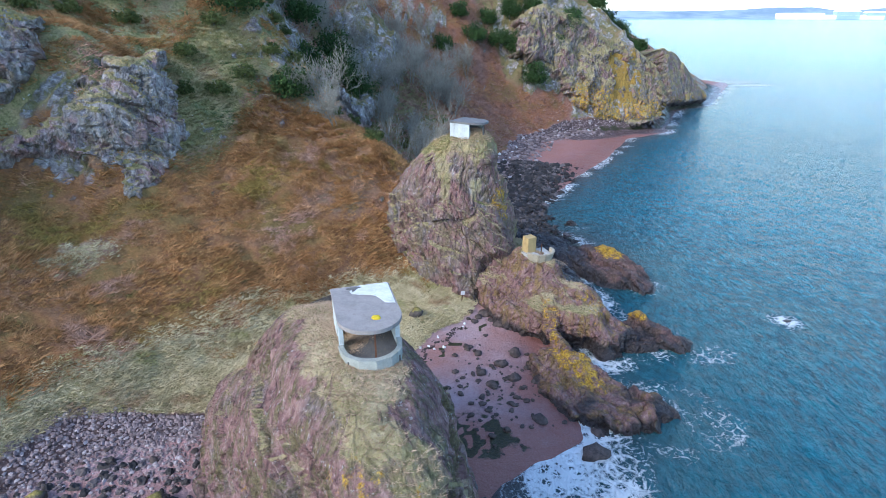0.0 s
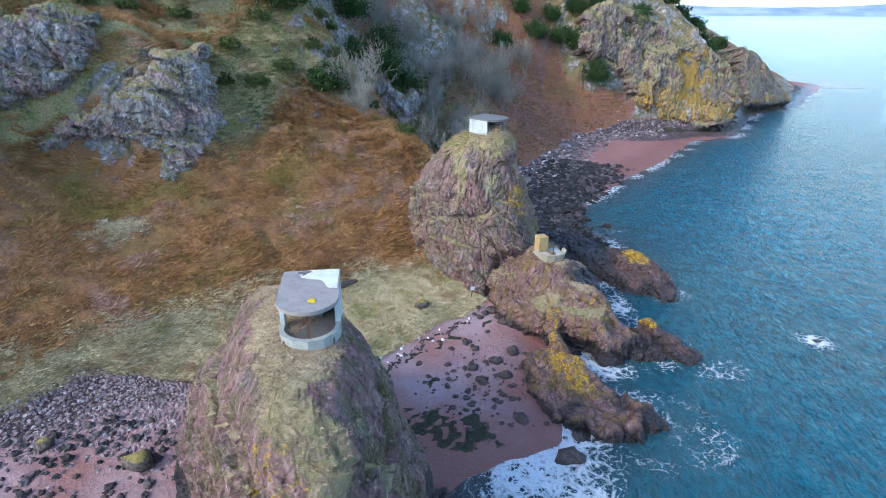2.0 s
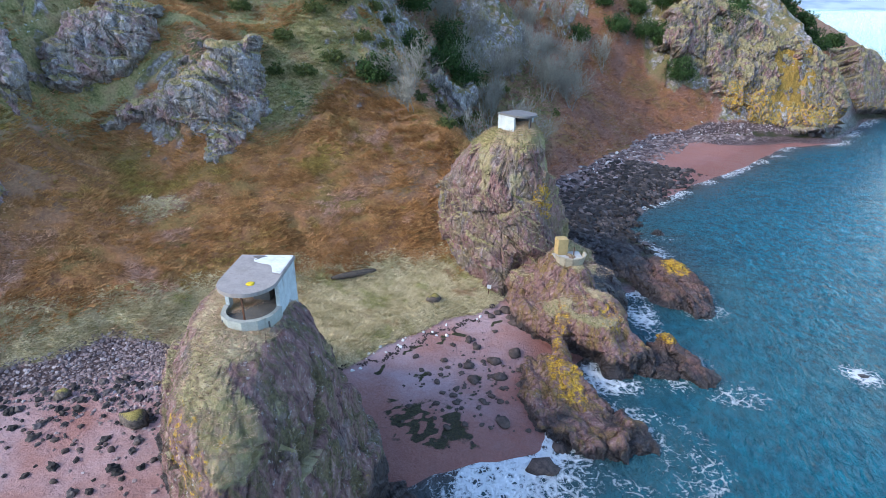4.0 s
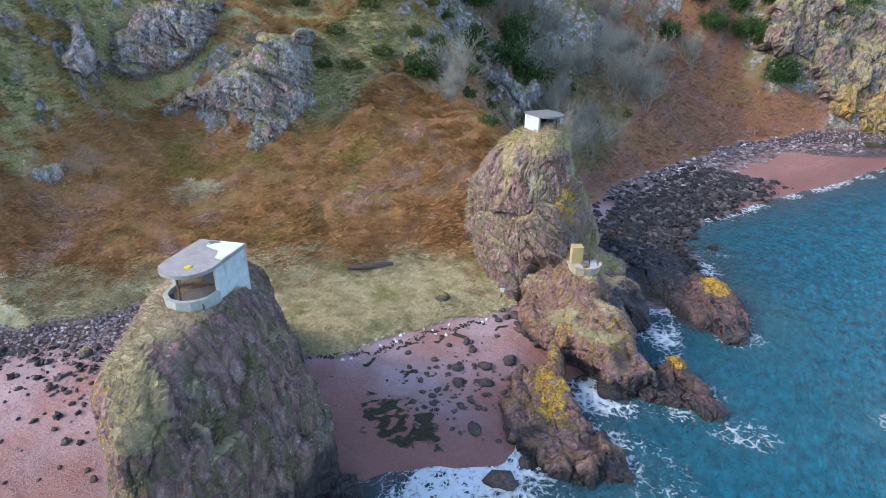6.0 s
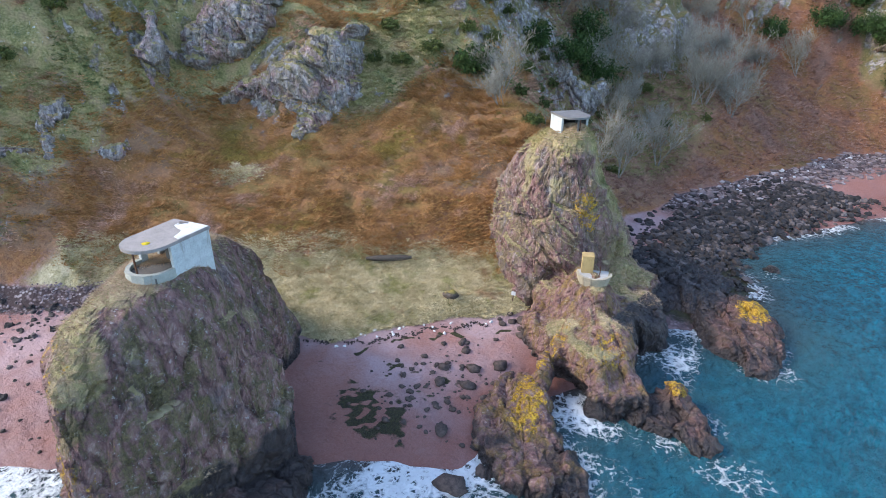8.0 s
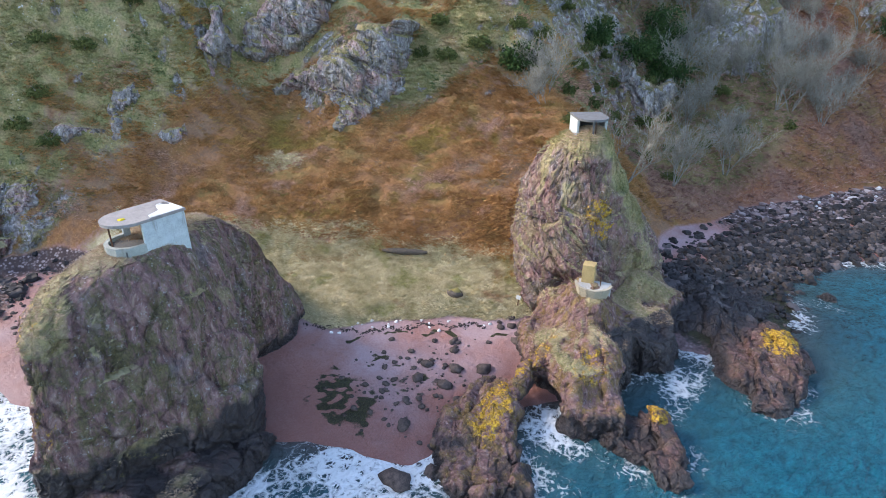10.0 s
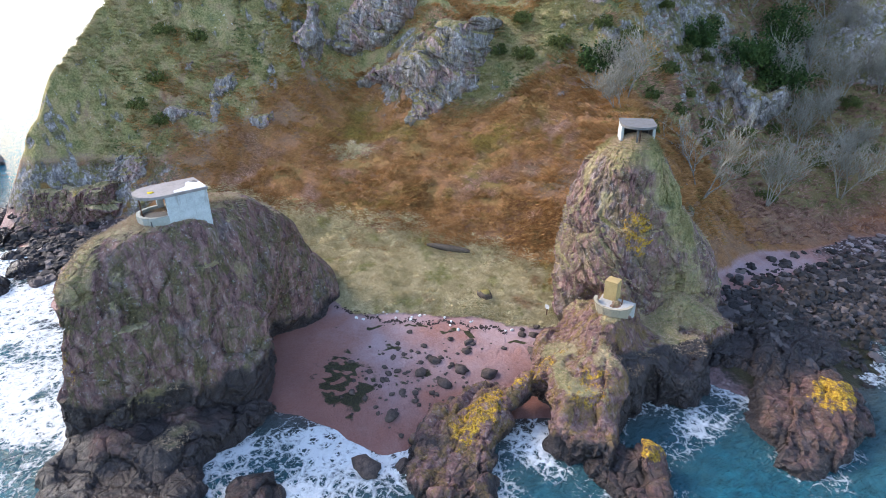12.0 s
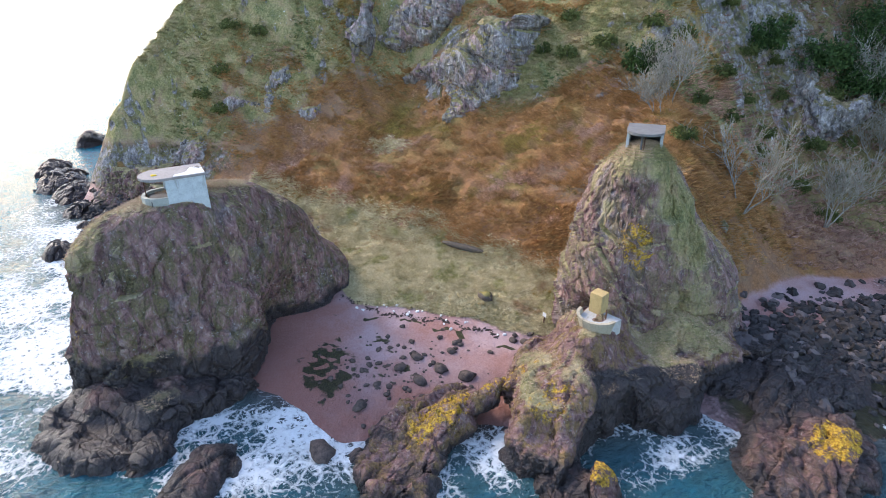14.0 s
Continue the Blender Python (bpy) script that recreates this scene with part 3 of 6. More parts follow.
def build_ground():
    xs = axis((-300, -110, 8), (-110, -62, 1.4), (-62, 28, 0.33), (28, 64, 0.7), (64, 140, 1.2), (150, 420, 14))
    ys = axis((-120, -20, 6), (-20, 6, 1.2), (6, 96, 0.33), (96, 180, 0.7), (180, 285, 1.2), (290, 560, 14))
    X, Y = np.meshgrid(xs, ys, indexing="ij")
    h, d_foot, d_sea, crag, rubble, wob = land(X, Y)
    gx = np.gradient(h, axis=0) / np.gradient(X, axis=0)
    gy = np.gradient(h, axis=1) / np.gradient(Y, axis=1)
    slope = np.hypot(gx, gy)
    LAND.update(xs=xs, ys=ys, h=h, d_foot=d_foot, d_sea=d_sea, crag=crag, gx=gx, gy=gy)
    n1, n2 = fbm(X * 0.3, Y * 0.3, 0, 5, 51), fbm(X * 0.12, Y * 0.12, 0, 4, 53)
    on_land = sstep(-0.3, 0.9, d_foot)
    rock = np.clip(sstep(0.7, 2.0, crag + 1.6 * n1) * sstep(0.45, 1.0, slope + 0.8 * n1) + sstep(1.4, 2.1, slope + 0.4 * n1 - 0.8 * sstep(-36, -40, X)), 0, 1) * on_land
    west_rock = 0.8 * sstep(0.36, 0.44, fbm(X * 0.6, Y * 0.6, 0, 5, 58)) * sstep(-40, -43, X) * sstep(0.6, 1.0, slope)
    rock = np.clip(np.maximum(rock, 0.9 * west_rock * on_land), 0, 1)
    for cx, cy, rx, ry, turn in ((45, 163, 16, 7, 20), (66, 184, 18, 9, 62), (90, 212, 22, 11, 52), (108, 240, 22, 10, 60)):
        rock = np.maximum(rock, 0.95 * spot(X + 5 * n1, Y - 5 * n1, cx, cy, rx, ry, turn, 0.4) * sstep(-0.3, 0.0, n1) * on_land)
    rock = rock * (1 - 0.75 * sstep(-0.05, 0.2, n1) * sstep(110, 130, Y) * sstep(34, 26, X))
    low = h + 2.0 * n2 + 0.05 * (X + 20)
    grass = on_land * sstep(5.6, 4.4, low) * sstep(72, 62, Y) * sstep(-39, -35, X)
    grass = np.maximum(grass, 0.62 * spot(X + 2 * n1, Y + 2 * n1, -31.4, 45.6, 4.0, 1.8, 55, 0.5))
    rock = np.maximum(rock, on_land * sstep(-39, -42, X) * sstep(11, 6, h) * sstep(-0.45, -0.15, n1))
    west = sstep(-40.5, -44.5, X + 3 * n2 - 0.06 * (Y - 40)) * sstep(7, 11, h)
    green = np.clip(west * sstep(-0.4, 0.3, n1 + 0.35) + sstep(20.5, 23.5, h + 2 * n2) * sstep(100, 90, Y) + sstep(0.3, 1.2, crag) * 0.8 + 0.9 * spot(X + 2 * n1, Y, -27, 68, 3.2, 11, -8) + 0.9 * spot(X + 2 * n1, Y, -41, 57, 8, 3.6, 55)
                    + spot(X, Y, -13, 84, 7, 9, 0) * 0.9 + spot(X, Y, -8, 112, 9, 22, 0) * 0.85 + spot(X, Y, 18, 172, 10, 8, 0) + 0.4 * sstep(178, 190, Y) + 0.9 * spot(X, Y, -20, 100, 7, 26, 0) + 0.6 * spot(X, Y, 45, 178, 22, 12, 20), 0, 1) * on_land * (1 - grass)
    bracken = on_land * (1 - grass) * (1 - green)
    shingle = np.clip((1 - on_land) * (sstep(4.5, 1.0, -d_foot) * sstep(-9, -14, X) * sstep(-46, -40, X) * 0.9 + rubble
                      + sstep(8, 4, -d_foot) * sstep(86, 96, Y) * 0.9), 0, 1)
    lichen = rock * np.clip(0.72 * spot(X, Y, 41, 163, 9, 5, 0) + 0.7 * spot(X, Y, 56, 165, 9, 5, 0) + 0.3 * sstep(0.3, 0.6, n1), 0, 1)
    wet = sstep(9, 3, d_sea) * (1 - on_land)
    blot = fbm(X * 1.1, Y * 1.1, 0, 5, 57, 0.6)
    weed = (1 - on_land) * np.clip(0.85 * spot(X, Y, 2.2, 34.2, 3.2, 2.6, 20, 0.6) * sstep(-0.2, -0.02, fbm(X * 1.5, Y * 1.5, 0, 4, 59, 0.6)) + 0.85 * spot(X, Y, 3.5, 37.5, 5.5, 5, 0, 0.6) * sstep(0.18, 0.4, blot), 0, 1)
    strand = np.abs(d_foot + 2.2 + 1.2 * n1) < 0.22
    weed = np.clip(weed + 0.8 * strand * (Y > 30) * (X > -12) * (Y < 56) * sstep(-0.3, 0.2, blot) + 0.95 * spot(X, Y, 15, 73, 5.5, 9, 0, 0.4), 0, 1)
    weed = np.clip(weed + sstep(2.6, 1.2, h + 0.8 * n1) * sstep(148, 155, Y) * sstep(-4, -1, d_foot) * 0.9, 0, 1)
    col_a = np.stack([rock, bracken, grass, green], -1).reshape(-1, 4)
    col_b = np.stack([shingle, lichen, wet, weed], -1).reshape(-1, 4)
    # rock faces are broken sideways too
    m = (rock > 0.15) & (X > -62) & (X < 110) & (Y < 240)
    out = np.stack([-gx[m], -gy[m]], -1)
    out = out / (np.linalg.norm(out, axis=1, keepdims=True) + 0.4)
    along, across = X[m] * 0.64 + Y[m] * 0.77, X[m] * 0.77 - Y[m] * 0.64
    push = (0.55 * facets(along * 0.6, across * 1.1, h[m] * 0.6, 3.6, 1.0, 131) + 0.25 * facets(along * 0.5, across * 1.2, h[m] * 0.7, 1.3, 1.0, 135)) * rock[m]
    PX, PY = X.copy(), Y.copy()
    PX[m] += out[:, 0] * push
    PY[m] += out[:, 1] * push
    verts = np.stack([PX, PY, h], -1).reshape(-1, 3)
    me = mesh_np("ground", verts, grid_faces(len(xs), len(ys)), M_GROUND, (rock[:-1, :-1] < 0.35).ravel(), (("zone_a", col_a), ("zone_b", col_b)))
    tagged(new("ground", me), "steep coastal hillside of rust bracken, straw grass, crags and red beach", "hillside", kind="structure")


build_ground()


# ---- rock bodies ----
def ring(points, n):
    """A smooth closed curve through points, resampled to n."""
    p = np.asarray(points, float)
    k = len(p)
    out = []
    for i in range(n):
        f = i * k / n
        j, t = int(f), f - int(f)
        a, b, c, d = p[(j - 1) % k], p[j % k], p[(j + 1) % k], p[(j + 2) % k]
        out.append(0.5 * (2 * b + (c - a) * t + (2 * a - 5 * b + 4 * c - d) * t * t + (3 * b - a - 3 * c + d) * t ** 3))
    return np.array(out)


ROCK_FEET = []
TURF = []


def rock_body(name, base, top, crown, label, category, columns=220, rows=70, capped=26, bulge=2.2, dome=2.0, **look_of):
    """A rock with an outline (x, y, z) at its foot, another at its brow, and a crown point."""
    lo, hi = ring(base, columns), ring(top, columns)
    u = np.linspace(0, 1, rows)[None, :, None]
    wall = np.concatenate([lo[:, None, :2] + (hi - lo)[:, None, :2] * u ** bulge, lo[:, None, 2:] + (hi - lo)[:, None, 2:] * u], -1)
    c = np.linspace(0, 1, capped + 1)[1:-1][None, :, None]
    ctr = np.asarray(crown, float)
    lift = 1 - (1 - c) ** dome
    cap = np.concatenate([hi[:, None, :2] + (ctr[:2] - hi[:, :2])[:, None, :] * c, hi[:, None, 2:] + (ctr[2] - hi[:, 2:])[:, None, :] * lift], -1)
    g = np.concatenate([wall, cap], 1)
    nv = g.shape[1]

    du, dv = np.roll(g, -1, 0) - np.roll(g, 1, 0), np.gradient(g, axis=1)
    n0 = np.cross(du, dv)
    n0 /= np.linalg.norm(n0, axis=-1, keepdims=True) + 1e-9
    if np.mean(n0[:, :rows, :2] * (g - ctr)[:, :rows, :2]) < 0:
        n0 = -n0
    quads = grid_faces(columns, nv, wrap=True)
    i = np.arange(columns)
    tris = np.stack([i * nv + nv - 1, ((i + 1) % columns) * nv + nv - 1, np.full(columns, columns * nv)], -1)
    area = np.sum(lo[:, 0] * np.roll(lo[:, 1], -1) - np.roll(lo[:, 0], -1) * lo[:, 1])
    if area < 0:
        quads, tris = quads[:, ::-1], tris[:, ::-1]
    ROCK_FEET.append([tuple(p[:2]) for p in ring(base, 40)])
    return dress(name, np.concatenate([g.reshape(-1, 3), ctr[None]]), np.concatenate([n0.reshape(-1, 3), [[0, 0, 1]]]), [quads, tris], label, category, **look_of)


def vertex_normals(g, faces):
    n = np.zeros_like(g)
    for f in faces:
        a, b, c = g[f[:, 0]], g[f[:, 1]], g[f[:, 2]]
        k = np.cross(b - a, c - a)
        for j in range(f.shape[1]):
            for axis_k in range(3):
                n[:, axis_k] += np.bincount(f[:, j], k[:, axis_k], len(g))
    return n / (np.linalg.norm(n, axis=1, keepdims=True) + 1e-9)


def dress(name, g, n0, faces, label, category, mat=None, rough=1.0, seed=1, grass=1.0, tide=2.2, lichen=None, shape=None, moss=0.3, patch=None, group="", grass_from=2.5,
          jag=0.12, dip=(0.5, 0.2, 0.8), turf_from=0.6, slab=0.44, lean=(0.3, -0.3), tall=1.9, block_size=3.0, rib=0.22, strike=None, stretch=0.45, sub=0.42):
    """Breaks a smooth rock into slabs and beds, and marks where turf, lichen and the tide's dark band lie on it."""
    x, y, z = g[:, 0], g[:, 1], g[:, 2]
    side = np.clip(1.15 - n0[:, 2], jag, 1)
    big = fbm(x * 0.16, y * 0.16, z * 0.10 + seed, 3, seed)
    ribs = fbm(x * 0.42, y * 0.42, z * 0.13, 4, seed + 7, 0.55, ridged=True)
    block = fbm(x * 0.9, y * 0.9, z * 0.7, 4, seed + 13, 0.55, ridged=True)
    fine = fbm(x * 1.9, y * 1.9, z * 1.3, 3, seed + 17, 0.6, ridged=True)
    px, py = x + lean[0] * z, y + lean[1] * z
    if strike is not None:
        c, sn = math.cos(radians(strike)), math.sin(radians(strike))
        px, py = (px * c + py * sn) * stretch, py * c - px * sn
    slabs = facets(px, py, z, block_size, tall, seed + 40) + sub * facets(px, py, z, block_size * 0.4, tall * 0.9, seed + 50) + 0.12 * facets(px, py, z, 0.55, tall * 0.8, seed + 55)
    disp = rough * (0.9 * big + rib * ribs * side + 0.12 * block * side + 0.06 * fine + slab * slabs * side)
    bed = (x * dip[0] + y * dip[1] + z * dip[2]) / 1.1 + 0.8 * big + 0.35 * ribs
    step = bed - np.floor(bed)
    disp = disp + rough * 0.42 * (step ** 2 - 0.4) * side * (0.5 + 0.5 * fbm(x * 0.3, y * 0.3, z * 0.3, 2, seed + 9))
    if shape is not None:
        disp = disp + shape(x, y, z)
    g = g + n0 * disp[:, None] * np.array([1, 1, 0.6])
    n1 = vertex_normals(g, faces)
    x, y, z = g[:, 0], g[:, 1], g[:, 2]
    noise_a = fbm(x * 0.5, y * 0.5, z * 0.5, 4, seed + 3)
    veg = np.clip(grass * sstep(turf_from - 0.2, turf_from + 0.25, n1[:, 2] + 0.35 * noise_a) * sstep(grass_from - 1, grass_from + 1, z), 0, 1)
    wash = tide(x, y) if callable(tide) else tide
    dark = sstep(1.2, -1.0, z + 1.2 * noise_a - wash)
    lich = np.clip(lichen(x, y, z, n1), 0, 1) if lichen is not None else -0.2 + 0.5 * sstep(0.2, 0.6, noise_a) * sstep(1.5, 3, z) + 0 * x
    mossy = np.clip(moss + 0.5 * noise_a, 0, 1)
    if patch is not None:
        p = np.clip(patch(x, y, z), 0, 1)
        veg, mossy = np.maximum(veg, p), np.maximum(mossy, p)
    col = np.stack([veg, lich * (1 - dark), dark, mossy], -1)
    ob = new(name, mesh_np(name, g, faces, mat or M_STACK, False, (("veg", col),)))
    grows = veg > 0.5
    if grows.sum() > 50:
        TURF.append((ob, g[grows], n1[grows], mossy[grows]))
    return tagged(ob, label, category, group)


def surface_net(f, lo, step):
    """The surface where a field sampled on a grid is 0, as vertices and quads."""
    neg = f < 0
    total, count = np.zeros(tuple(n - 1 for n in f.shape) + (3,)), np.zeros(tuple(n - 1 for n in f.shape))
    corners = [(i, j, k) for i in (0, 1) for j in (0, 1) for k in (0, 1)]

    def at(c, a=f):
        return a[c[0]:a.shape[0] - 1 + c[0], c[1]:a.shape[1] - 1 + c[1], c[2]:a.shape[2] - 1 + c[2]]
    for a in corners:
        for ax in range(3):
            if a[ax] == 0:
                b = tuple(v + (i == ax) for i, v in enumerate(a))
                fa, fb = at(a), at(b)
                cut = (fa < 0) != (fb < 0)
                t = np.where(cut, fa / np.where(cut, fa - fb, 1), 0)
                for i in range(3):
                    total[..., i] += cut * (a[i] + (t if i == ax else 0))
                count += cut
    live = count > 0
    index = np.full(live.shape, -1)
    index[live] = np.arange(live.sum())
    verts = np.array(lo) + step * (np.stack(np.nonzero(live), -1) + total[live] / count[live][:, None])
    quads = []
    for ax in range(3):
        p, q = [i for i in range(3) if i != ax]
        a, b = np.moveaxis(neg, ax, 0)[:-1, 1:-1, 1:-1], np.moveaxis(neg, ax, 0)[1:, 1:-1, 1:-1]
        m = np.moveaxis(index, ax, 0)
        where = np.stack(np.nonzero(a != b), -1)
        i, j, k = where[:, 0], where[:, 1] + 1, where[:, 2] + 1
        quad = np.stack([m[i, j - 1, k - 1], m[i, j, k - 1], m[i, j, k], m[i, j - 1, k]], -1)
        flip = (a[tuple(where.T)] == (ax == 1))
        quad[flip] = quad[flip][:, ::-1]
        quads.append(quad)
    return verts, np.concatenate(quads)


def capsule(x, y, z, a, b, ra, rb):
    a, b = np.array(a, float), np.array(b, float)
    w = b - a
    t = np.clip(((x - a[0]) * w[0] + (y - a[1]) * w[1] + (z - a[2]) * w[2]) / w.dot(w), 0, 1)
    return np.sqrt((x - a[0] - t * w[0]) ** 2 + (y - a[1] - t * w[1]) ** 2 + (z - a[2] - t * w[2]) ** 2) - (ra + (rb - ra) * t)


def mesa(name, outline, tops, label, category, step=0.2, batter=0.25, round_off=0.8, cut=None, reach=1.6, **look_of):
    """A rock with a waterline seen from above and a back that runs over given tops; cut() adds bridges and hollows."""
    o, high = np.array(outline), max(t[2] for t in tops)
    lo, hi = np.array([*(o.min(0) - reach), -1.6]), np.array([*(o.max(0) + 1.6), high + 2.0])
    xs, ys, zs = [np.arange(a, b, step) for a, b in zip(lo, hi)]
    X, Y = np.meshgrid(xs, ys, indexing="ij")
    d = poly_dist(X + 0.5 * fbm(X * 0.5, Y * 0.5, 0, 3, 301), Y + 0.5 * fbm(X * 0.5, Y * 0.5, 0, 3, 302), outline)
    weight, crest = 1e-9, 0
    for tx, ty, tz in tops:
        w = 1 / ((X - tx) ** 2 + (Y - ty) ** 2 + 0.4) ** 1.6
        weight, crest = weight + w, crest + w * tz
    crest = crest / weight
    x, y, z = X[..., None], Y[..., None], zs[None, None, :]
    f = smax((z - crest[..., None]) * 0.75, batter * np.maximum(z, -1) - d[..., None], round_off)
    f = smax(f, -1.3 - z, 0.2)
    if cut is not None:
        f = cut(f, x, y, z)
    verts, quads = surface_net(f, lo, step)
    ROCK_FEET.append([tuple(p) for p in outline])
    return dress(name, verts, vertex_normals(verts, [quads]), [quads], label, category, **look_of)


def crag_face(centre, normal, outline, thick, label, group, step=0.17, **look_of):
    """A rock face that stands out of the slope: an outline on its own plane, across and up."""
    n = np.array(normal, float)
    n /= np.linalg.norm(n)
    u = np.cross((0, 0, 1), n)
    u /= np.linalg.norm(u)
    v = np.cross(n, u)
    o = np.array(outline)
    U, V = np.meshgrid(np.arange(o[:, 0].min() - 1, o[:, 0].max() + 1, step), np.arange(o[:, 1].min() - 1, o[:, 1].max() + 1, step), indexing="ij")
    flat = np.array(centre, float) + U[..., None] * u + V[..., None] * v
    ground = np.full(U.shape, -6.0)
    for k in np.arange(6, -6, -0.2):
        q = flat + k * n
        under = (ground == -6.0) & (q[..., 2] < look_up("h", q[..., 0], q[..., 1]))
        ground[under] = k
    ground = np.where(ground == 6, 0, ground)
    d = poly_dist(U + 0.6 * fbm(U * 0.45, V * 0.45, 0, 4, 311), V + 0.6 * fbm(U * 0.45, V * 0.45, 0, 4, 312), outline)
    rise = np.maximum(ground + 0.5, thick * (1 - np.exp(-np.maximum(d, 0) / 1.2)))
    w = ground - 0.7 + (rise - ground + 0.7) * sstep(-0.35, 0.9, d)
    g = flat + w[..., None] * n
    quads = grid_faces(*U.shape)
    keep = (d > -0.5)[:-1, :-1].ravel()
    quads = quads[keep]
    used = np.unique(quads)
    again = np.full(U.size, -1)
    again[used] = np.arange(len(used))
    g, quads = g.reshape(-1, 3)[used], again[quads]
    return dress("crag", g, vertex_normals(g, [quads]), [quads], label, "crag", group=group, **look_of)


def at_height(points, z):
    return [(x, y, z) for x, y in points]


# first stack, with the bunker on its crown
rock_body("rock_tower",
          at_height([(-9.6, 21.6), (-6.0, 18.3), (-2.8, 15.7), (0.4, 14.3), (1.8, 16.2), (1.8, 21), (1.5, 25.2), (0.8, 27.8), (-2.8, 29.8), (-6, 32.6), (-8.4, 35.4), (-12, 38), (-17.2, 37), (-16.8, 31.4), (-14.4, 25.6)], -1.5),
          [(-6.8, 20.6, 12.6), (-5.0, 18.1, 12.8), (-2.9, 16.8, 12.8), (-0.8, 16.7, 12.4), (0.5, 19.0, 12.2), (0.6, 22.6, 12), (-0.4, 25.4, 12), (-2.8, 28, 12), (-5.8, 30.4, 11.8), (-8.4, 33.2, 9.6), (-10.2, 35, 6.8), (-12.6, 34.6, 6.6), (-12.4, 31.2, 8.6), (-10.8, 28.4, 10.6), (-9.0, 24.6, 12.2)],
          (-4.0, 24.4, 15.2), "tall red-grey rock stack with a grassy crown beside the beach", "rock stack", bulge=2.6, seed=2, columns=440, rows=130,
          lichen=lambda x, y, z, n: -0.15 + 0.45 * spot(x, y, -5, 15.5, 5, 3, 0) + 0.4 * sstep(0.3, 0.6, vnoise(x * 0.3, y * 0.3, z * 0.3, 5)) * sstep(10, 5, z),
          patch=lambda x, y, z: 0.9 * spot(y, z, 19.5, 3.0, 3.4, 1.0, 12, 0.6) * sstep(0, 1.2, x) + 0.6 * sstep(0.1, 0.4, vnoise(x * 0.35, y * 0.35, z * 0.5, 23)) * sstep(8, 11, z) * sstep(-4, -1.5, x),
          shape=lambda x, y, z: -1.7 * np.exp(-((x + 4.2) / 2.4) ** 2 - ((y - 31.6) / 2.0) ** 2) * sstep(6.5, 4.5, z),
          tide=lambda x, y: 2.4 + 1.4 * sstep(-2, 0.5, x), grass_from=8, turf_from=0.84, dome=3.2, slab=0.36, rib=0.12, block_size=3.8, tall=1.5, sub=0.25, moss=0.15)
# second stack on the spur
rock_body("rock_pinnacle",
          at_height([(3.8, 55.4), (8.0, 57.4), (8.9, 62), (8.6, 66.8), (6, 72), (0, 75), (-6, 73), (-7.4, 65), (-5.6, 60), (-0.4, 56.3)], 0.0),
          [(2.6, 57.5, 12), (5.2, 58.5, 12), (6.5, 61.2, 12.2), (5.9, 64.4, 12), (3.4, 66.8, 11.6), (-0.6, 67.4, 11.4), (-4.2, 66, 11.6), (-5.8, 62.8, 11.6), (-3.8, 60, 12), (-0.6, 58, 12)],
          (3.2, 61.6, 18.3), "steep red-grey rock pinnacle with grass on its shoulders", "rock pinnacle", mat=M_PINNACLE, bulge=1.9, seed=5, columns=380, rows=120, moss=0.5, patch=lambda x, y, z: 1.0 * spot(x, y, 5.8, 64.0, 2.0, 2.6, 0, 0.5) * sstep(7, 10, z) + 0.58 * sstep(0.05, 0.4, fbm(x * 0.55, y * 0.55, z * 0.4, 4, 37)) * sstep(7, 12, z) + 0.6 * sstep(15.5, 17, z) + 0.62 * spot(y, z, 64.5, 5.5, 3.2, 3.0, 0, 0.6) * sstep(5.5, 7.5, x),
          lichen=lambda x, y, z, n: -0.05 + 0.55 * spot(y, z, 59.8, 11.0, 1.3, 2.0, 0) * sstep(4, 6, x), tide=1.5, grass_from=3.0, turf_from=0.72, dome=1.9, slab=0.5, rib=0.1, block_size=3.8, tall=1.3, lean=(0.5, 0.3), sub=0.25,
          shape=lambda x, y, z: 0.8 * spot(x, y, 4.4, 60.4, 1.9, 1.9, 0, 0.5) * sstep(14.5, 16, z) - 1.8 * np.exp(-((x - 5) / 1.3) ** 2 - ((y - 56.2) / 1.5) ** 2) * sstep(6.5, 4, z))


def arch_cut(f, x, y, z):
    """The bridge from the ridge to the rib, the opening beneath it and a low cave on the beach side."""
    f = smax(f, -(np.sqrt(((x - 12.4) / 2.5) ** 2 + ((y - 46.4) / 1.7) ** 2 + ((z - 0.5) / 1.7) ** 2) - 1) * 1.6, 0.3)
    f = smax(f, -(np.sqrt(((x - 8.4) / 1.3) ** 2 + ((y - 48.2) / 1.0) ** 2 + ((z - 0.7) / 0.75) ** 2) - 1) * 0.9, 0.2)
    for a, b, ra, rb in (((10.2, 49.4, 2.9), (10.3, 46.9, 2.0), 1.0, 0.55), ((10.3, 46.9, 2.0), (10.7, 45.0, 1.6), 0.55, 0.6), ((10.7, 45.0, 1.6), (11.0, 43.4, 0.9), 0.6, 0.9)):
        f = smin(f, capsule(x, y, z, a, b, ra, rb), 0.45)
    return f


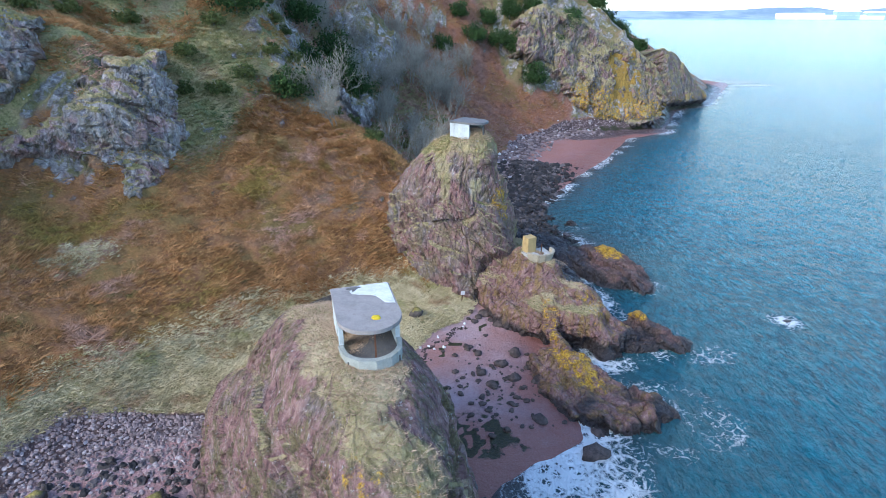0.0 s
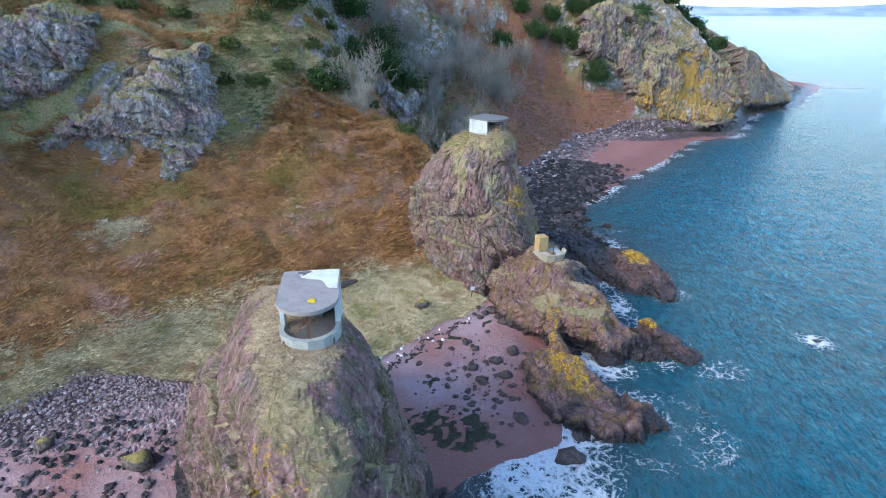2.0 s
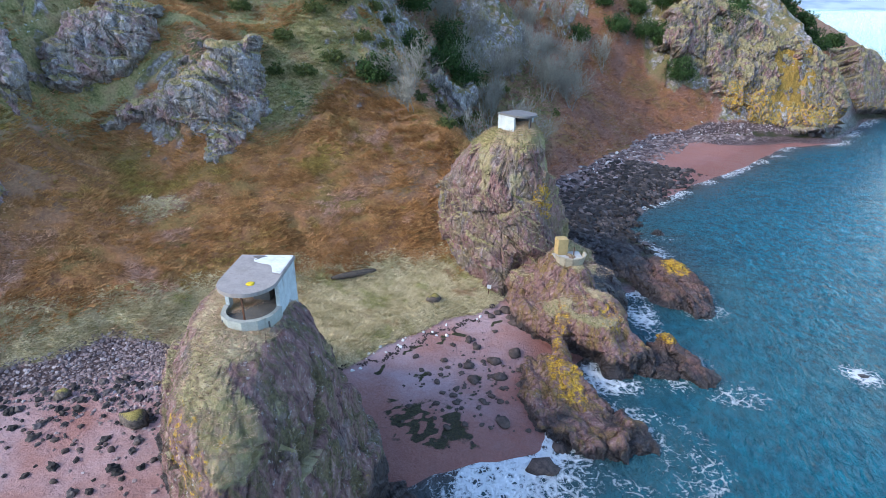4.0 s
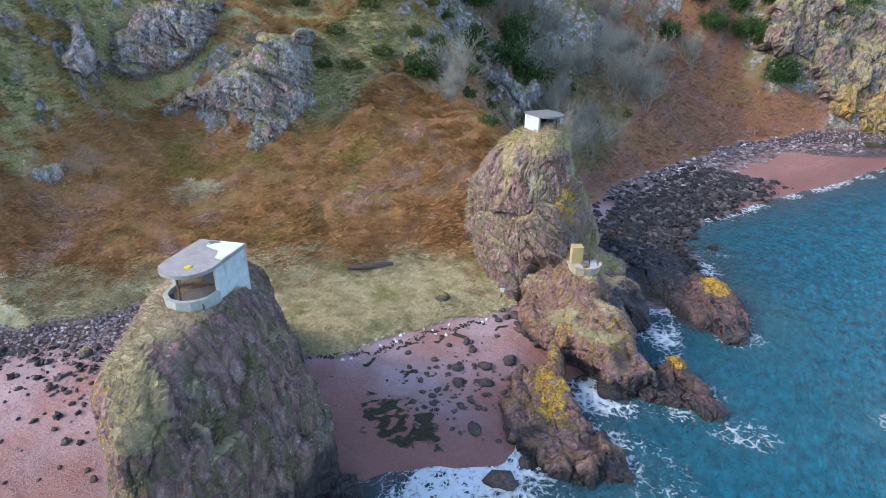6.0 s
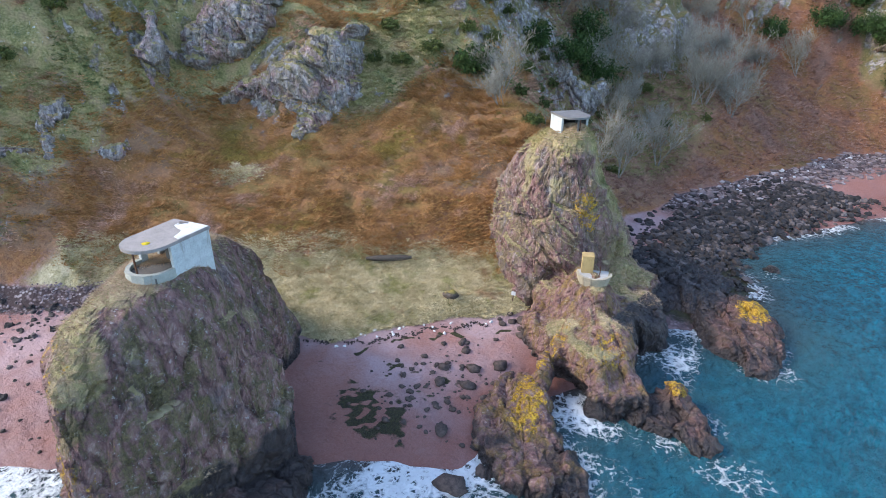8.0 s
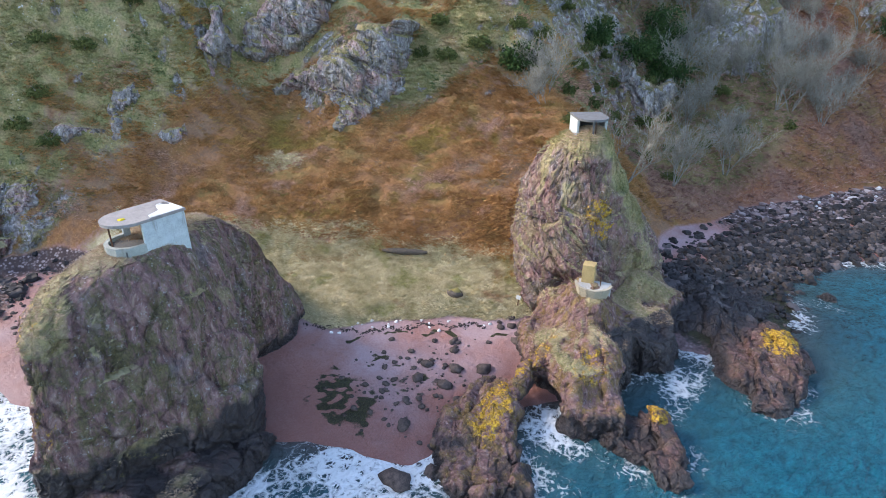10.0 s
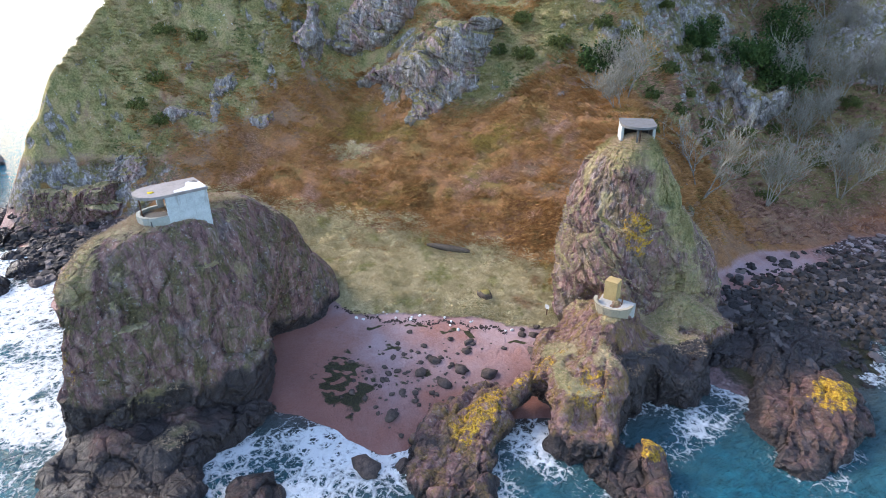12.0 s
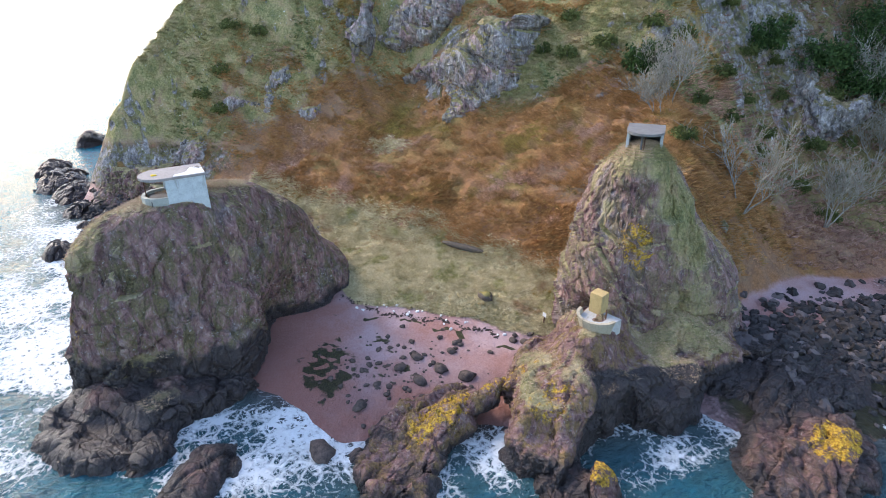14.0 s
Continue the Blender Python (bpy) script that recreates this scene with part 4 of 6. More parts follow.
# ridge that runs down to the arch
mesa("rock_ridge",
     [(3.2, 55), (5, 51.6), (6.8, 49.6), (8.8, 48.0), (10.6, 47.3), (13, 46.8), (15.2, 46.2), (17.6, 46.6), (18.4, 48.4), (16.4, 50.8), (15.2, 53), (14.6, 55.6), (16.0, 58), (15.6, 60.4), (14.2, 62), (12.8, 62.6), (12.4, 65), (11.6, 69), (9, 72), (6, 72), (5, 64)],
     [(10, 54.8, 7.1), (10.9, 53.8, 6.5), (8.4, 56, 7.0), (6.2, 55.6, 4.3), (5, 53, 2.4), (7.5, 51, 3.1), (10.6, 50, 4.2), (9.6, 48.9, 3.2), (13, 51.4, 5.0), (14.6, 48.8, 3.9), (16.6, 48, 1.9), (13.6, 54, 3.4), (12.4, 57, 3.6), (10.4, 60.5, 3.2),
      (8.6, 63.4, 5.4), (10.8, 62.5, 2.6), (8, 68, 3.4), (9, 70.4, 1.0), (14.9, 58.8, 2.4)],
     "rock ridge with ochre grass falling to a natural arch", "rock ridge", step=0.19, cut=arch_cut, reach=5.0, mat=M_OCHRE, seed=9, strike=-60, rough=0.62, jag=0.7, slab=0.75, block_size=2.4, batter=0.12,
     tide=lambda x, y: 1.6 + 3.2 * sstep(50.5, 53.5, y) * sstep(11.8, 13.2, x), patch=lambda x, y, z: 0.75 * sstep(57, 60, y) * sstep(2.4, 3.4, z),
     lichen=lambda x, y, z, n: -0.05 + 0.42 * sstep(2.4, 3.2, z) * spot(x, y, 14.6, 49.0, 1.5, 2.2, 0) + 0.45 * spot(x, y, 10.4, 47.6, 0.9, 3.2, 0) * sstep(1.6, 2.3, z), grass_from=3.0, turf_from=0.86, grass=0.8)
mesa("lichen_rib",
     [(7.7, 43.5), (8.2, 41), (9.5, 38), (11, 35.8), (14, 35), (17.5, 35.6), (19, 37.5), (18.2, 39.6), (15.5, 41), (13.2, 42.8), (12.2, 44.4), (10, 45.2), (8.8, 44.8)],
     [(8.8, 42, 1.3), (9.8, 42.6, 1.8), (10.6, 44.2, 2.0), (11.4, 42.2, 2.1), (12.4, 39.8, 1.7), (11.6, 37.6, 1.0), (14, 38.2, 1.3), (16.2, 39, 0.9), (16.2, 37.6, 1.8), (18, 37.4, 0.5)],
     "low broken rock rib splashed with yellow lichen", "shore rock", step=0.15, mat=M_OCHRE, seed=15, strike=-55, rough=0.85, block_size=2.2, tide=0.75, grass=0.0, jag=0.75, slab=0.95, batter=0.3,
     lichen=lambda x, y, z, n: -0.05 + 0.62 * spot(x, y, 11.9, 41.4, 1.4, 4.6, 25) * sstep(0.8, 1.4, z))
mesa("headland_knob",
     [(16.0, 47.4), (19, 46.5), (22.5, 46.7), (24.4, 48), (23.6, 49.3), (21.6, 50.8), (20.2, 52.2), (18.2, 51.8), (16.4, 50.6)],
     [(19.6, 50.6, 2.6), (17.4, 49, 1.1), (21, 49, 1.0), (22.7, 48.2, 0.5), (18.4, 47.6, 0.8), (20.9, 51.2, 0.8), (18.2, 50.8, 0.9)],
     "dark wave-washed rock with a yellow lichen cap", "shore rock", step=0.15, mat=M_DARK, seed=21, strike=-30, rough=0.7, block_size=2.0, tide=0.9, grass=0.0, jag=0.75, slab=0.95, batter=0.35, round_off=0.6,
     lichen=lambda x, y, z, n: -0.1 + 0.72 * spot(x, y, 19.5, 50.6, 1.2, 1.3, 0) * sstep(1.2, 1.9, z))
mesa("skerry",
     [(13.2, 72), (14.4, 68), (17, 64.3), (20, 61.2), (22.6, 59.6), (24.8, 60.2), (25.4, 62.5), (24.8, 66), (23.4, 69.6), (20.5, 71.8), (17, 73), (14.5, 74.6)],
     [(15.4, 69.6, 1.9), (18.7, 69.1, 1.6), (20.8, 68.2, 2.5), (21.6, 65, 1.9), (19, 66, 1.2), (22.5, 62.5, 1.2), (23.8, 61, 0.5), (17.5, 71.4, 0.9), (22.6, 69.0, 1.1), (15, 72, 1.0)],
     "low dark skerry with yellow lichen on its back", "skerry", step=0.17, mat=M_DARK, seed=27, strike=-48, rough=0.85, block_size=2.4, tide=lambda x, y: 0.7 + 1.5 * sstep(20.5, 16, x), grass=0.0, jag=0.75, slab=0.95, batter=0.35,
     lichen=lambda x, y, z, n: -0.1 + 0.7 * spot(x, y, 21.2, 67.2, 1.7, 2.6, 10) * sstep(1.2, 2.0, z))
mesa("rock_shelf",
     [(2.6, 13.0), (5.4, 13.0), (8.8, 16.0), (10.3, 21.0), (9, 23.2), (6.6, 23.4), (5.4, 26), (2.6, 28.6), (0.4, 27), (0, 20), (0.8, 15)],
     [(4.5, 14.6, 0.8), (6.6, 17.6, 1.1), (8.4, 20.4, 0.9), (7.6, 21.8, 0.8), (4.9, 21.7, 2.4), (4.0, 24.6, 1.8), (3.2, 17.4, 2.2), (2.4, 27, 1.2), (2, 15, 1.5)],
     "dark tide-washed rock shelf round the stack's foot", "shore rock", step=0.17, mat=M_DARK, seed=33, strike=40, rough=0.8, tide=1.8, grass=0.0, jag=0.75, slab=0.8, batter=0.3,
     patch=lambda x, y, z: 0.7 * spot(x, y, 4.9, 21.7, 1.3, 1.6, 0, 0.5) * sstep(1.4, 2.0, z))
mesa("shore_rock",
     [(13.9, 22.4), (15, 24.4), (14, 26.4), (11, 27.6), (8.8, 27.2), (8.8, 24.6), (11, 23)], [(10, 25.8, 1.1), (12.2, 24.8, 1.2), (13.8, 24, 0.6), (9.4, 26.6, 0.6)],
     "brown wave-worn rock in the surf", "shore rock", step=0.16, mat=M_DARK, seed=36, strike=-20, rough=0.6, tide=0.9, grass=0.0, jag=0.75, slab=0.8, batter=0.4)
rock_body("black_ledge",
          at_height([(11, 62), (15.4, 64.6), (18.4, 69), (18, 76), (14.6, 81), (10.5, 80), (9, 73), (9, 66)], -1.0),
          [(11.6, 64, 1.4), (14.4, 66.2, 1.3), (16.4, 70, 1.2), (16, 75, 1.1), (13.6, 78.6, 0.9), (11.4, 78, 1.2), (10.4, 73, 1.7), (10.2, 67, 1.9)],
          (13, 71.5, 1.7), "black broken rock ledge between stack and skerry", "shore rock", mat=M_DARK, bulge=1.5, seed=47, strike=-60, rough=1.0, columns=220, rows=26, capped=34, tide=3.0, grass=0.0, jag=0.75, slab=0.95)
# rocks awash off the western point
for k, (cx, cy, rx, ry, hi) in enumerate(((-90, -9, 4.6, 2.4, 2.6), (-70, -9.5, 4.4, 2.2, 1.6), (-62, -6, 6, 3.4, 2.2), (-55, -1.5, 5.5, 3.2, 2.2), (-47, 1.5, 4.0, 2.4, 1.5), (-31, 3.5, 2.4, 1.6, 1.2), (-35, 6, 2.6, 1.8, 1.2), (-40, 3.5, 1.6, 1.2, 0.7), (36.4, 53, 0.8, 0.6, 0.15), (19.7, 83, 1.3, 0.9, 0.7))):
    feet = [(cx + rx * math.cos(a), cy + ry * math.sin(a)) for a in np.linspace(0, 2 * math.pi, 9)[:-1]]
    brow = [(cx + rx * 0.6 * math.cos(a), cy + ry * 0.6 * math.sin(a)) for a in np.linspace(0, 2 * math.pi, 9)[:-1]]
    rock_body("sea_rock", at_height(feet, -0.8), at_height(brow, hi * 0.6), (cx, cy, hi), "dark rock awash in the surf", "sea rock", mat=M_DARK, seed=70 + k, rough=0.8 * min(1, rx / 3),
              columns=120, rows=18, capped=20, tide=4, grass=0.0, jag=0.8, slab=0.95, group="rocks awash")


# crags on the slope
CRAGS = "crags on the slope"
crag_face((-33.85, 55.6, 18.9), (0.6, -0.74, 0.3), [(-10.0, -0.9), (-8.6, -2.1), (-5.3, -1.4), (-3.3, -1.9), (0.2, -2.8), (0.4, -6.1), (2.0, -7.4), (4.6, -5.4), (6.0, -3.7), (8.4, -1.3), (9.2, 4.5), (8.2, 8.8),
          (5.9, 7.8), (3.0, 7.8), (1.3, 5.8), (-0.9, 3.8), (-3.4, 2.8), (-6.3, 1.5)], 1.6, "broad grey-purple crag split by clefts above the bracken", CRAGS, mat=M_CRAG, seed=131, rough=0.85, jag=0.6, slab=0.85, tide=-9, turf_from=0.66, moss=0.7, lean=(0.9, 0.7), tall=1.2, block_size=4.2, rib=0.12)
crag_face((-44, 50.2, 23.5), (0.6, -0.74, 0.3), [(-3.0, 1.8), (-2.4, -2.7), (-0.7, -2.8), (2.2, -1.6), (6.2, -0.6), (8.0, 1.0), (9.8, 3.4), (10.5, 7.4), (5.4, 8.1), (0.5, 6.2), (-1.2, 4.2)], 1.4,
          "upper grey crag with a reddish face beside a dark cleft", CRAGS, mat=M_CRAG, seed=141, rough=0.85, jag=0.6, slab=0.85, tide=-9, turf_from=0.66, moss=0.7, lean=(0.9, 0.7), tall=1.2, block_size=4.2, rib=0.12)
crag_face((-44.7, 42.5, 22.5), (0.85, -0.35, 0.4), [(1.1, 7.2), (2.6, 6.8), (2.8, 4.4), (3.4, 1.7), (2.8, -1.4), (1.3, -4.4), (-0.2, -3.9), (-0.8, -1.9), (-1.3, 1.2), (0.7, 4.1)], 1.0,
          "tall dark grey rock buttress among olive grass", CRAGS, mat=M_CRAG, seed=151, rough=0.8, jag=0.6, slab=0.9, tide=-9, turf_from=0.7, moss=0.7, tall=2.6)
crag_face((-44.6, 28.5, 16.2), (0.8, -0.4, 0.45), [(-6.0, -1.6), (-3.7, -0.2), (0.1, -0.7), (1.0, -1.6), (-0.8, -2.3), (-3.6, -3.2)], 0.5,
          "low pale lichen-spotted outcrop in the grass", CRAGS, mat=M_CRAG_PALE, seed=161, rough=0.6, jag=0.6, slab=0.9, tide=-9, turf_from=0.75, moss=0.7)
crag_face((-41.7, 33.4, 13.8), (0.8, -0.4, 0.45), [(0.2, 0.5), (4.4, 2.1), (5.4, 0.5), (3.5, -1.9), (1.2, -1.2)], 0.5,
          "low pale lichen-spotted outcrop in the grass", CRAGS, mat=M_CRAG_PALE, seed=171, rough=0.6, jag=0.6, slab=0.9, tide=-9, turf_from=0.75, moss=0.7)
crag_face((-44.8, 20.5, 8.6), (0.8, -0.5, 0.35), [(-4.8, -2.2), (-4.3, 1.1), (0.3, 2.1), (1.0, -0.6), (-1.3, -3.0), (-3.8, -4.0)], 0.6,
          "grey rock face low on the western slope", CRAGS, mat=M_CRAG_PALE, seed=181, rough=0.7, jag=0.6, slab=0.9, tide=-9, turf_from=0.72, moss=0.7, tall=2.4)
crag_face((-44.6, 34, 18), (0.8, -0.4, 0.45), [(-3.9, -2.0), (-3.2, 0.8), (-0.4, 2.5), (0.5, 0.4), (-1.8, -2.5), (-2.4, -5.8), (-3.4, -5.4)], 0.6,
          "narrow grey rock rib in the grass", CRAGS, mat=M_CRAG_PALE, seed=191, rough=0.6, jag=0.6, slab=0.9, tide=-9, turf_from=0.72, moss=0.7, tall=2.6)
crag_face((-45.2, 12, 5.0), (0.75, -0.55, 0.35), [(-9.9, -5.6), (-7.4, 0.1), (-2.0, 1.4), (4.8, 2.7), (4.9, -0.9), (0.7, -5.4)], 0.8,
          "dark red-grey sea cliff at the foot of the western slope", CRAGS, mat=M_STACK, seed=201, rough=0.9, jag=0.6, slab=0.9, tide=1.2, turf_from=0.72, moss=0.5, tall=2.4)
crag_face((-16.5, 97, 17.0), (0.75, -0.5, 0.42), [(-1.4, 6.3), (0.1, 6.3), (1.1, 1.6), (4.1, -0.1), (6.7, 1.5), (7.0, -1.8), (2.7, -5.6), (-0.7, -5.6), (-1.9, -1.8), (-1.5, 2.4)], 1.3,
          "pale grey rock spire on the side of the gully", CRAGS, mat=M_CRAG_PALE, seed=211, rough=0.9, jag=0.6, slab=1.0, tide=-9, turf_from=0.72, moss=0.7, tall=2.6)


crag_face((45, 163, 13), (0.35, -0.85, 0.4), [(-28.1, 9.2), (-23.1, 18.8), (-16.6, 21.8), (-8.3, 18.8), (1.8, 13.3), (9.0, 10.8), (17.9, 4.9), (20.0, -5.8), (16.9, -13.8), (4.7, -13.0), (-4.2, -9.2), (-12.8, -6.4), (-13.2, 1.2), (-19.5, 5.3)], 0.8,
          "grey headland cliff with broad ochre lichen low on it", CRAGS, step=0.42, mat=M_HEADLAND, seed=221, rough=1.5, jag=0.6, slab=0.9, tide=2.0, turf_from=0.45, moss=0.6, tall=2.2, block_size=5.0,
          lichen=lambda x, y, z, n: -0.05 + 0.5 * sstep(16, 9, z + 0.25 * (x - 45)) * sstep(31, 36, x) * sstep(2, 4, z))
crag_face((80, 200, 8), (0.6, -0.7, 0.4), [(-7.2, 13.9), (2.6, 11.7), (7.4, 5.5), (17.0, -4.2), (15.5, -7.6), (-7.2, -6.0)], 0.5,
          "far grey cliff running down to the headland's tip", CRAGS, step=0.5, mat=M_HEADLAND, seed=231, rough=0.8, jag=0.6, slab=0.9, tide=2.5, turf_from=0.45, moss=0.6, tall=1.6, block_size=7.0,
          lichen=lambda x, y, z, n: -0.1 + 0.45 * sstep(7, 4, z) * sstep(2, 3, z) + 0 * x)


# ---- the sea ----
def build_sea():
    xs = axis((-4400, -400, 400), (-400, -100, 30), (-100, -60, 3), (-60, 45, 0.45), (45, 130, 2.5), (130, 400, 30), (400, 4600, 400))
    ys = axis((-4400, -400, 400), (-400, -40, 30), (-40, 4, 1.5), (4, 90, 0.45), (90, 170, 1.2), (170, 300, 5), (300, 600, 30), (600, 4800, 400))
    X, Y = np.meshgrid(xs, ys, indexing="ij")
    d_sea = sea_gap(X, Y)
    near = np.full(X.shape, 60.0)
    zone = (X > -60) & (X < 60) & (Y > -5) & (Y < 110)
    for foot in ROCK_FEET:
        near[zone] = np.minimum(near[zone], np.maximum(-poly_dist(X[zone], Y[zone], foot), 0))
    shore = np.maximum(-d_sea, 0)
    gap = np.minimum(near, shore)
    n = fbm(X * 0.25, Y * 0.25, 0, 4, 71)
    # The last three broad spots are foam that also paints in white sun glare.
    surf = 0.8 * (1.55 * spot(X, Y, 9.4, 30.0, 3.8, 5.6, -30, 0.5) + 1.35 * spot(X, Y, 14.6, 45.0, 2.6, 1.8, 0, 0.5) + 1.5 * spot(X, Y, 17.6, 59.5, 1.5, 5.5, 14, 0.5)
            + 0.38 * (spot(X, Y, 19.5, 37, 4.2, 5, 0, 0.3) - 0.8 * spot(X, Y, 18.6, 37.4, 2.6, 3.6, 0, 0.3)) + 0.45 * spot(X, Y, 25.5, 46.5, 2.2, 1.6, 0, 0.6) + 0.45 * spot(X, Y, 36.4, 53, 1.5, 1.2, 0, 0.6)
            + 1.2 * spot(X, Y, -28, 4, 22, 7, 15, 0.6) + 1.0 * spot(X, Y, 0, 8, 16, 6, 0, 0.6) + 1.3 * spot(X, Y, -16, 10, 12, 5, 10, 0.6))
    foam = np.clip(0.7 * np.exp(-gap / 0.8) * sstep(-0.35, 0.35, n) + surf * (0.55 + 1.0 * n) + 0.45 * np.exp(-np.abs(shore - 1.2) / 0.7) * sstep(0.0, 0.4, n + 0.3), 0, 1)
    shallow = np.clip(np.exp(-shore / 7.0) * 0.8 + 0.45 * np.exp(-near / 6.0), 0, 1)
    col = np.stack([foam, shallow, 0.85 * np.exp(-shore / 2.2) * (d_sea > -20), 0 * X], -1).reshape(-1, 4)
    Z = 0.10 * fbm(X * 0.22, Y * 0.22, 0, 3, 77) * sstep(400, 100, np.hypot(X, Y))
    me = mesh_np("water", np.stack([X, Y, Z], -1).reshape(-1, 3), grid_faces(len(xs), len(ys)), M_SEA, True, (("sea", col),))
    tagged(new("water", me), "rippled blue-green sea with white surf along the rocks and painted sun glare", "sea", kind="structure")


build_sea()


# ---- bunkers ----
def d_outline(w, back, front, inset=0.0, seg=14):
    """A bow-fronted plan: straight sides, a round end at -y."""
    r = w / 2 - inset
    pts = [(r, back - inset), (-r, back - inset)]
    cy = front + w / 2
    for i in range(seg + 1):
        a = math.pi + math.pi * i / seg
        pts.append((r * math.cos(a), cy + r * math.sin(a)))
    return pts


def build_bunker(m, w, back, front, tall, wall_mat, roof_mat, patch, label):
    """Searchlight post: three walls, a bowed parapet, a wide opening and a slab roof."""
    thing = new("concrete_lookout")
    thing.matrix_world = m
    tagged(thing, label, "bunker", "lookouts on the rocks")
    sill = 0.86 if patch else 0.55
    t, jamb = 0.22, front + w / 2 + (0.25 if patch else -0.15)
    bm = bmesh.new()
    box(bm, w / 2 - t, w / 2, jamb, back - 0.02, -1.2, tall, 0.02)
    part("side_wall", bm, wall_mat, thing)
    # the other side may have a doorway
    door0, door1 = jamb + 0.45, jamb + 1.25
    bm = bmesh.new()
    if not patch:
        door0 = door1 = back - 0.6
    box(bm, -w / 2, -w / 2 + t, jamb, door0, -1.2, tall, 0.02)
    box(bm, -w / 2, -w / 2 + t, door1, back - 0.02, -1.2, tall, 0.02)
    if patch:
        box(bm, -w / 2, -w / 2 + t, door0 - 0.02, door1 + 0.02, 1.95, tall - 0.003, 0.0)
    part("side_wall", bm, wall_mat, thing, "wall with an open doorway" if patch else "")
    bm = bmesh.new()
    box(bm, -w / 2 + t + 0.003, w / 2 - t - 0.003, back - t, back - 0.025, -1.2, tall - 0.003, 0.0)
    # Back wall and floor are coloured dark to paint in the interior's shade.
    part("back_wall", bm, M_CONC_DARK, thing)
    bm = bmesh.new()
    box(bm, -w / 2 + t + 0.006, w / 2 - t - 0.006, front + 0.5, back - t - 0.004, -0.4, 0.62 if patch else 0.05, 0.0)
    part("floor_slab", bm, M_CONC_DARK, thing)
    # parapet: a faceted ring
    out, inn = d_outline(w + 0.12, jamb, front - 0.1, 0.0, 6)[2:], d_outline(w + 0.12, jamb, front - 0.1, 0.24, 14)[2:]
    bm = bmesh.new()
    r_in = w / 2 - 0.2
    rows = []
    n = 24
    for i in range(n + 1):
        a = math.pi + math.pi * i / n
        k = i * 6 / n
        j = min(int(k), 5)
        ox, oy = [p + (q - p) * (k - j) for p, q in zip(out[j], out[j + 1])]
        ix, iy = r_in * math.cos(a), front + w / 2 + r_in * math.sin(a)
        if i == 0 or i == n:
            oy = iy = jamb - 0.004
        rows.append([bm.verts.new(p) for p in ((ox, oy, -1.2), (ox, oy, sill), (ix, iy, sill), (ix, iy, -1.2))])
    for a, b in zip(rows, rows[1:]):
        for q in range(4):
            bm.faces.new((a[q], b[q], b[(q + 1) % 4], a[(q + 1) % 4]))
    bm.faces.new(rows[0]), bm.faces.new(rows[-1][::-1])
    part("parapet", bm, M_PARAPET, thing)
    bm = prism(bmesh.new(), d_outline(w + 0.1, back + 0.06, front - 0.02, 0.0, 26), tall, tall + 0.2, 0.03)
    roof = part("roof_slab", bm, roof_mat, thing, "weathered slab roof with a rounded front")
    if patch:
        rnd = random.Random(4)
        edge = [(w / 2 - 0.02, back), (-w * 0.02, back), (-w * 0.10, back - 0.25), (-w * 0.2, back - 0.55), (-w * 0.17, back - 0.85), (0.05, back - 1.1), (0.35, back - 1.15),
                (0.62, back - 1.35), (0.78, back - 1.75), (0.92, back - 2.15), (w / 2 - 0.05, back - 2.3)]
        bm = prism(bmesh.new(), edge, tall + 0.196, tall + 0.225)
        part("roof_screed", bm, M_SCREED, roof, "remaining patch of white roof screed")
        hollow = [(-w * 0.24, back - 0.16), (-w * 0.02, back - 0.12), (w * 0.03, back - 0.24), (-w * 0.06, back - 0.36), (-w * 0.12, back - 0.62), (-w * 0.17, back - 0.70), (-w * 0.15, back - 0.42), (-w * 0.25, back - 0.30)]
        bm = prism(bmesh.new(), hollow, tall + 0.19, tall + 0.229)
        part("broken_patch", bm, M_CONC_DARK, roof, "dark broken hollow in the screed")
        bm = bmesh.new()
        bmesh.ops.create_icosphere(bm, subdivisions=3, radius=0.2)
        for v in bm.verts:
            v.co = Vector((v.co.x * 1.1, v.co.y, v.co.z * 0.35)) * (1 + 0.35 * noise.noise(v.co * 7))
        part("moss_cushion", bm, M_MOSS, roof, "yellow moss cushion", pose(0.28, front + 1.1, tall + 0.21), True)
    if patch:
        bm = bmesh.new()
        box(bm, -0.35, 0.55, 0.35, 1.0, 0.622, tall - 0.004)
        part("inner_pier", bm, M_CONC_DARK, thing)
    else:
        bm = bmesh.new()
        box(bm, -0.25, -0.1, front + 0.2, front + 0.36, 0.3, tall - 0.004, 0.02)
        part("mullion", bm, M_CONC_DARK, thing)
    # steel upright in the opening
    for px in (0.05,):
        a = math.asin(px / (w / 2 - 0.3))
        bm = bmesh.new()
        py = front + w / 2 - (w / 2 - 0.3) * math.cos(a)
        box(bm, px - 0.04, px + 0.04, py - 0.04, py + 0.04, 0.8, tall, 0.0)
        part("steel_post", bm, M_IRON, thing)
    return thing


build_bunker(pose(-3.65, 24.15, 14.75, 0, 0, 15.7), 2.9, 2.3, -2.35, 2.2, M_CONC_WHITE, M_ROOF, True, "pale concrete lookout with a rounded slab roof on the stack")
build_bunker(pose(3.0, 61.4, 17.25, 0, 0, 55), 2.8, 1.8, -1.9, 2.15, M_CONC_WHITE, M_ROOF_GREY, False, "pale concrete lookout with a grey roof on the pinnacle")


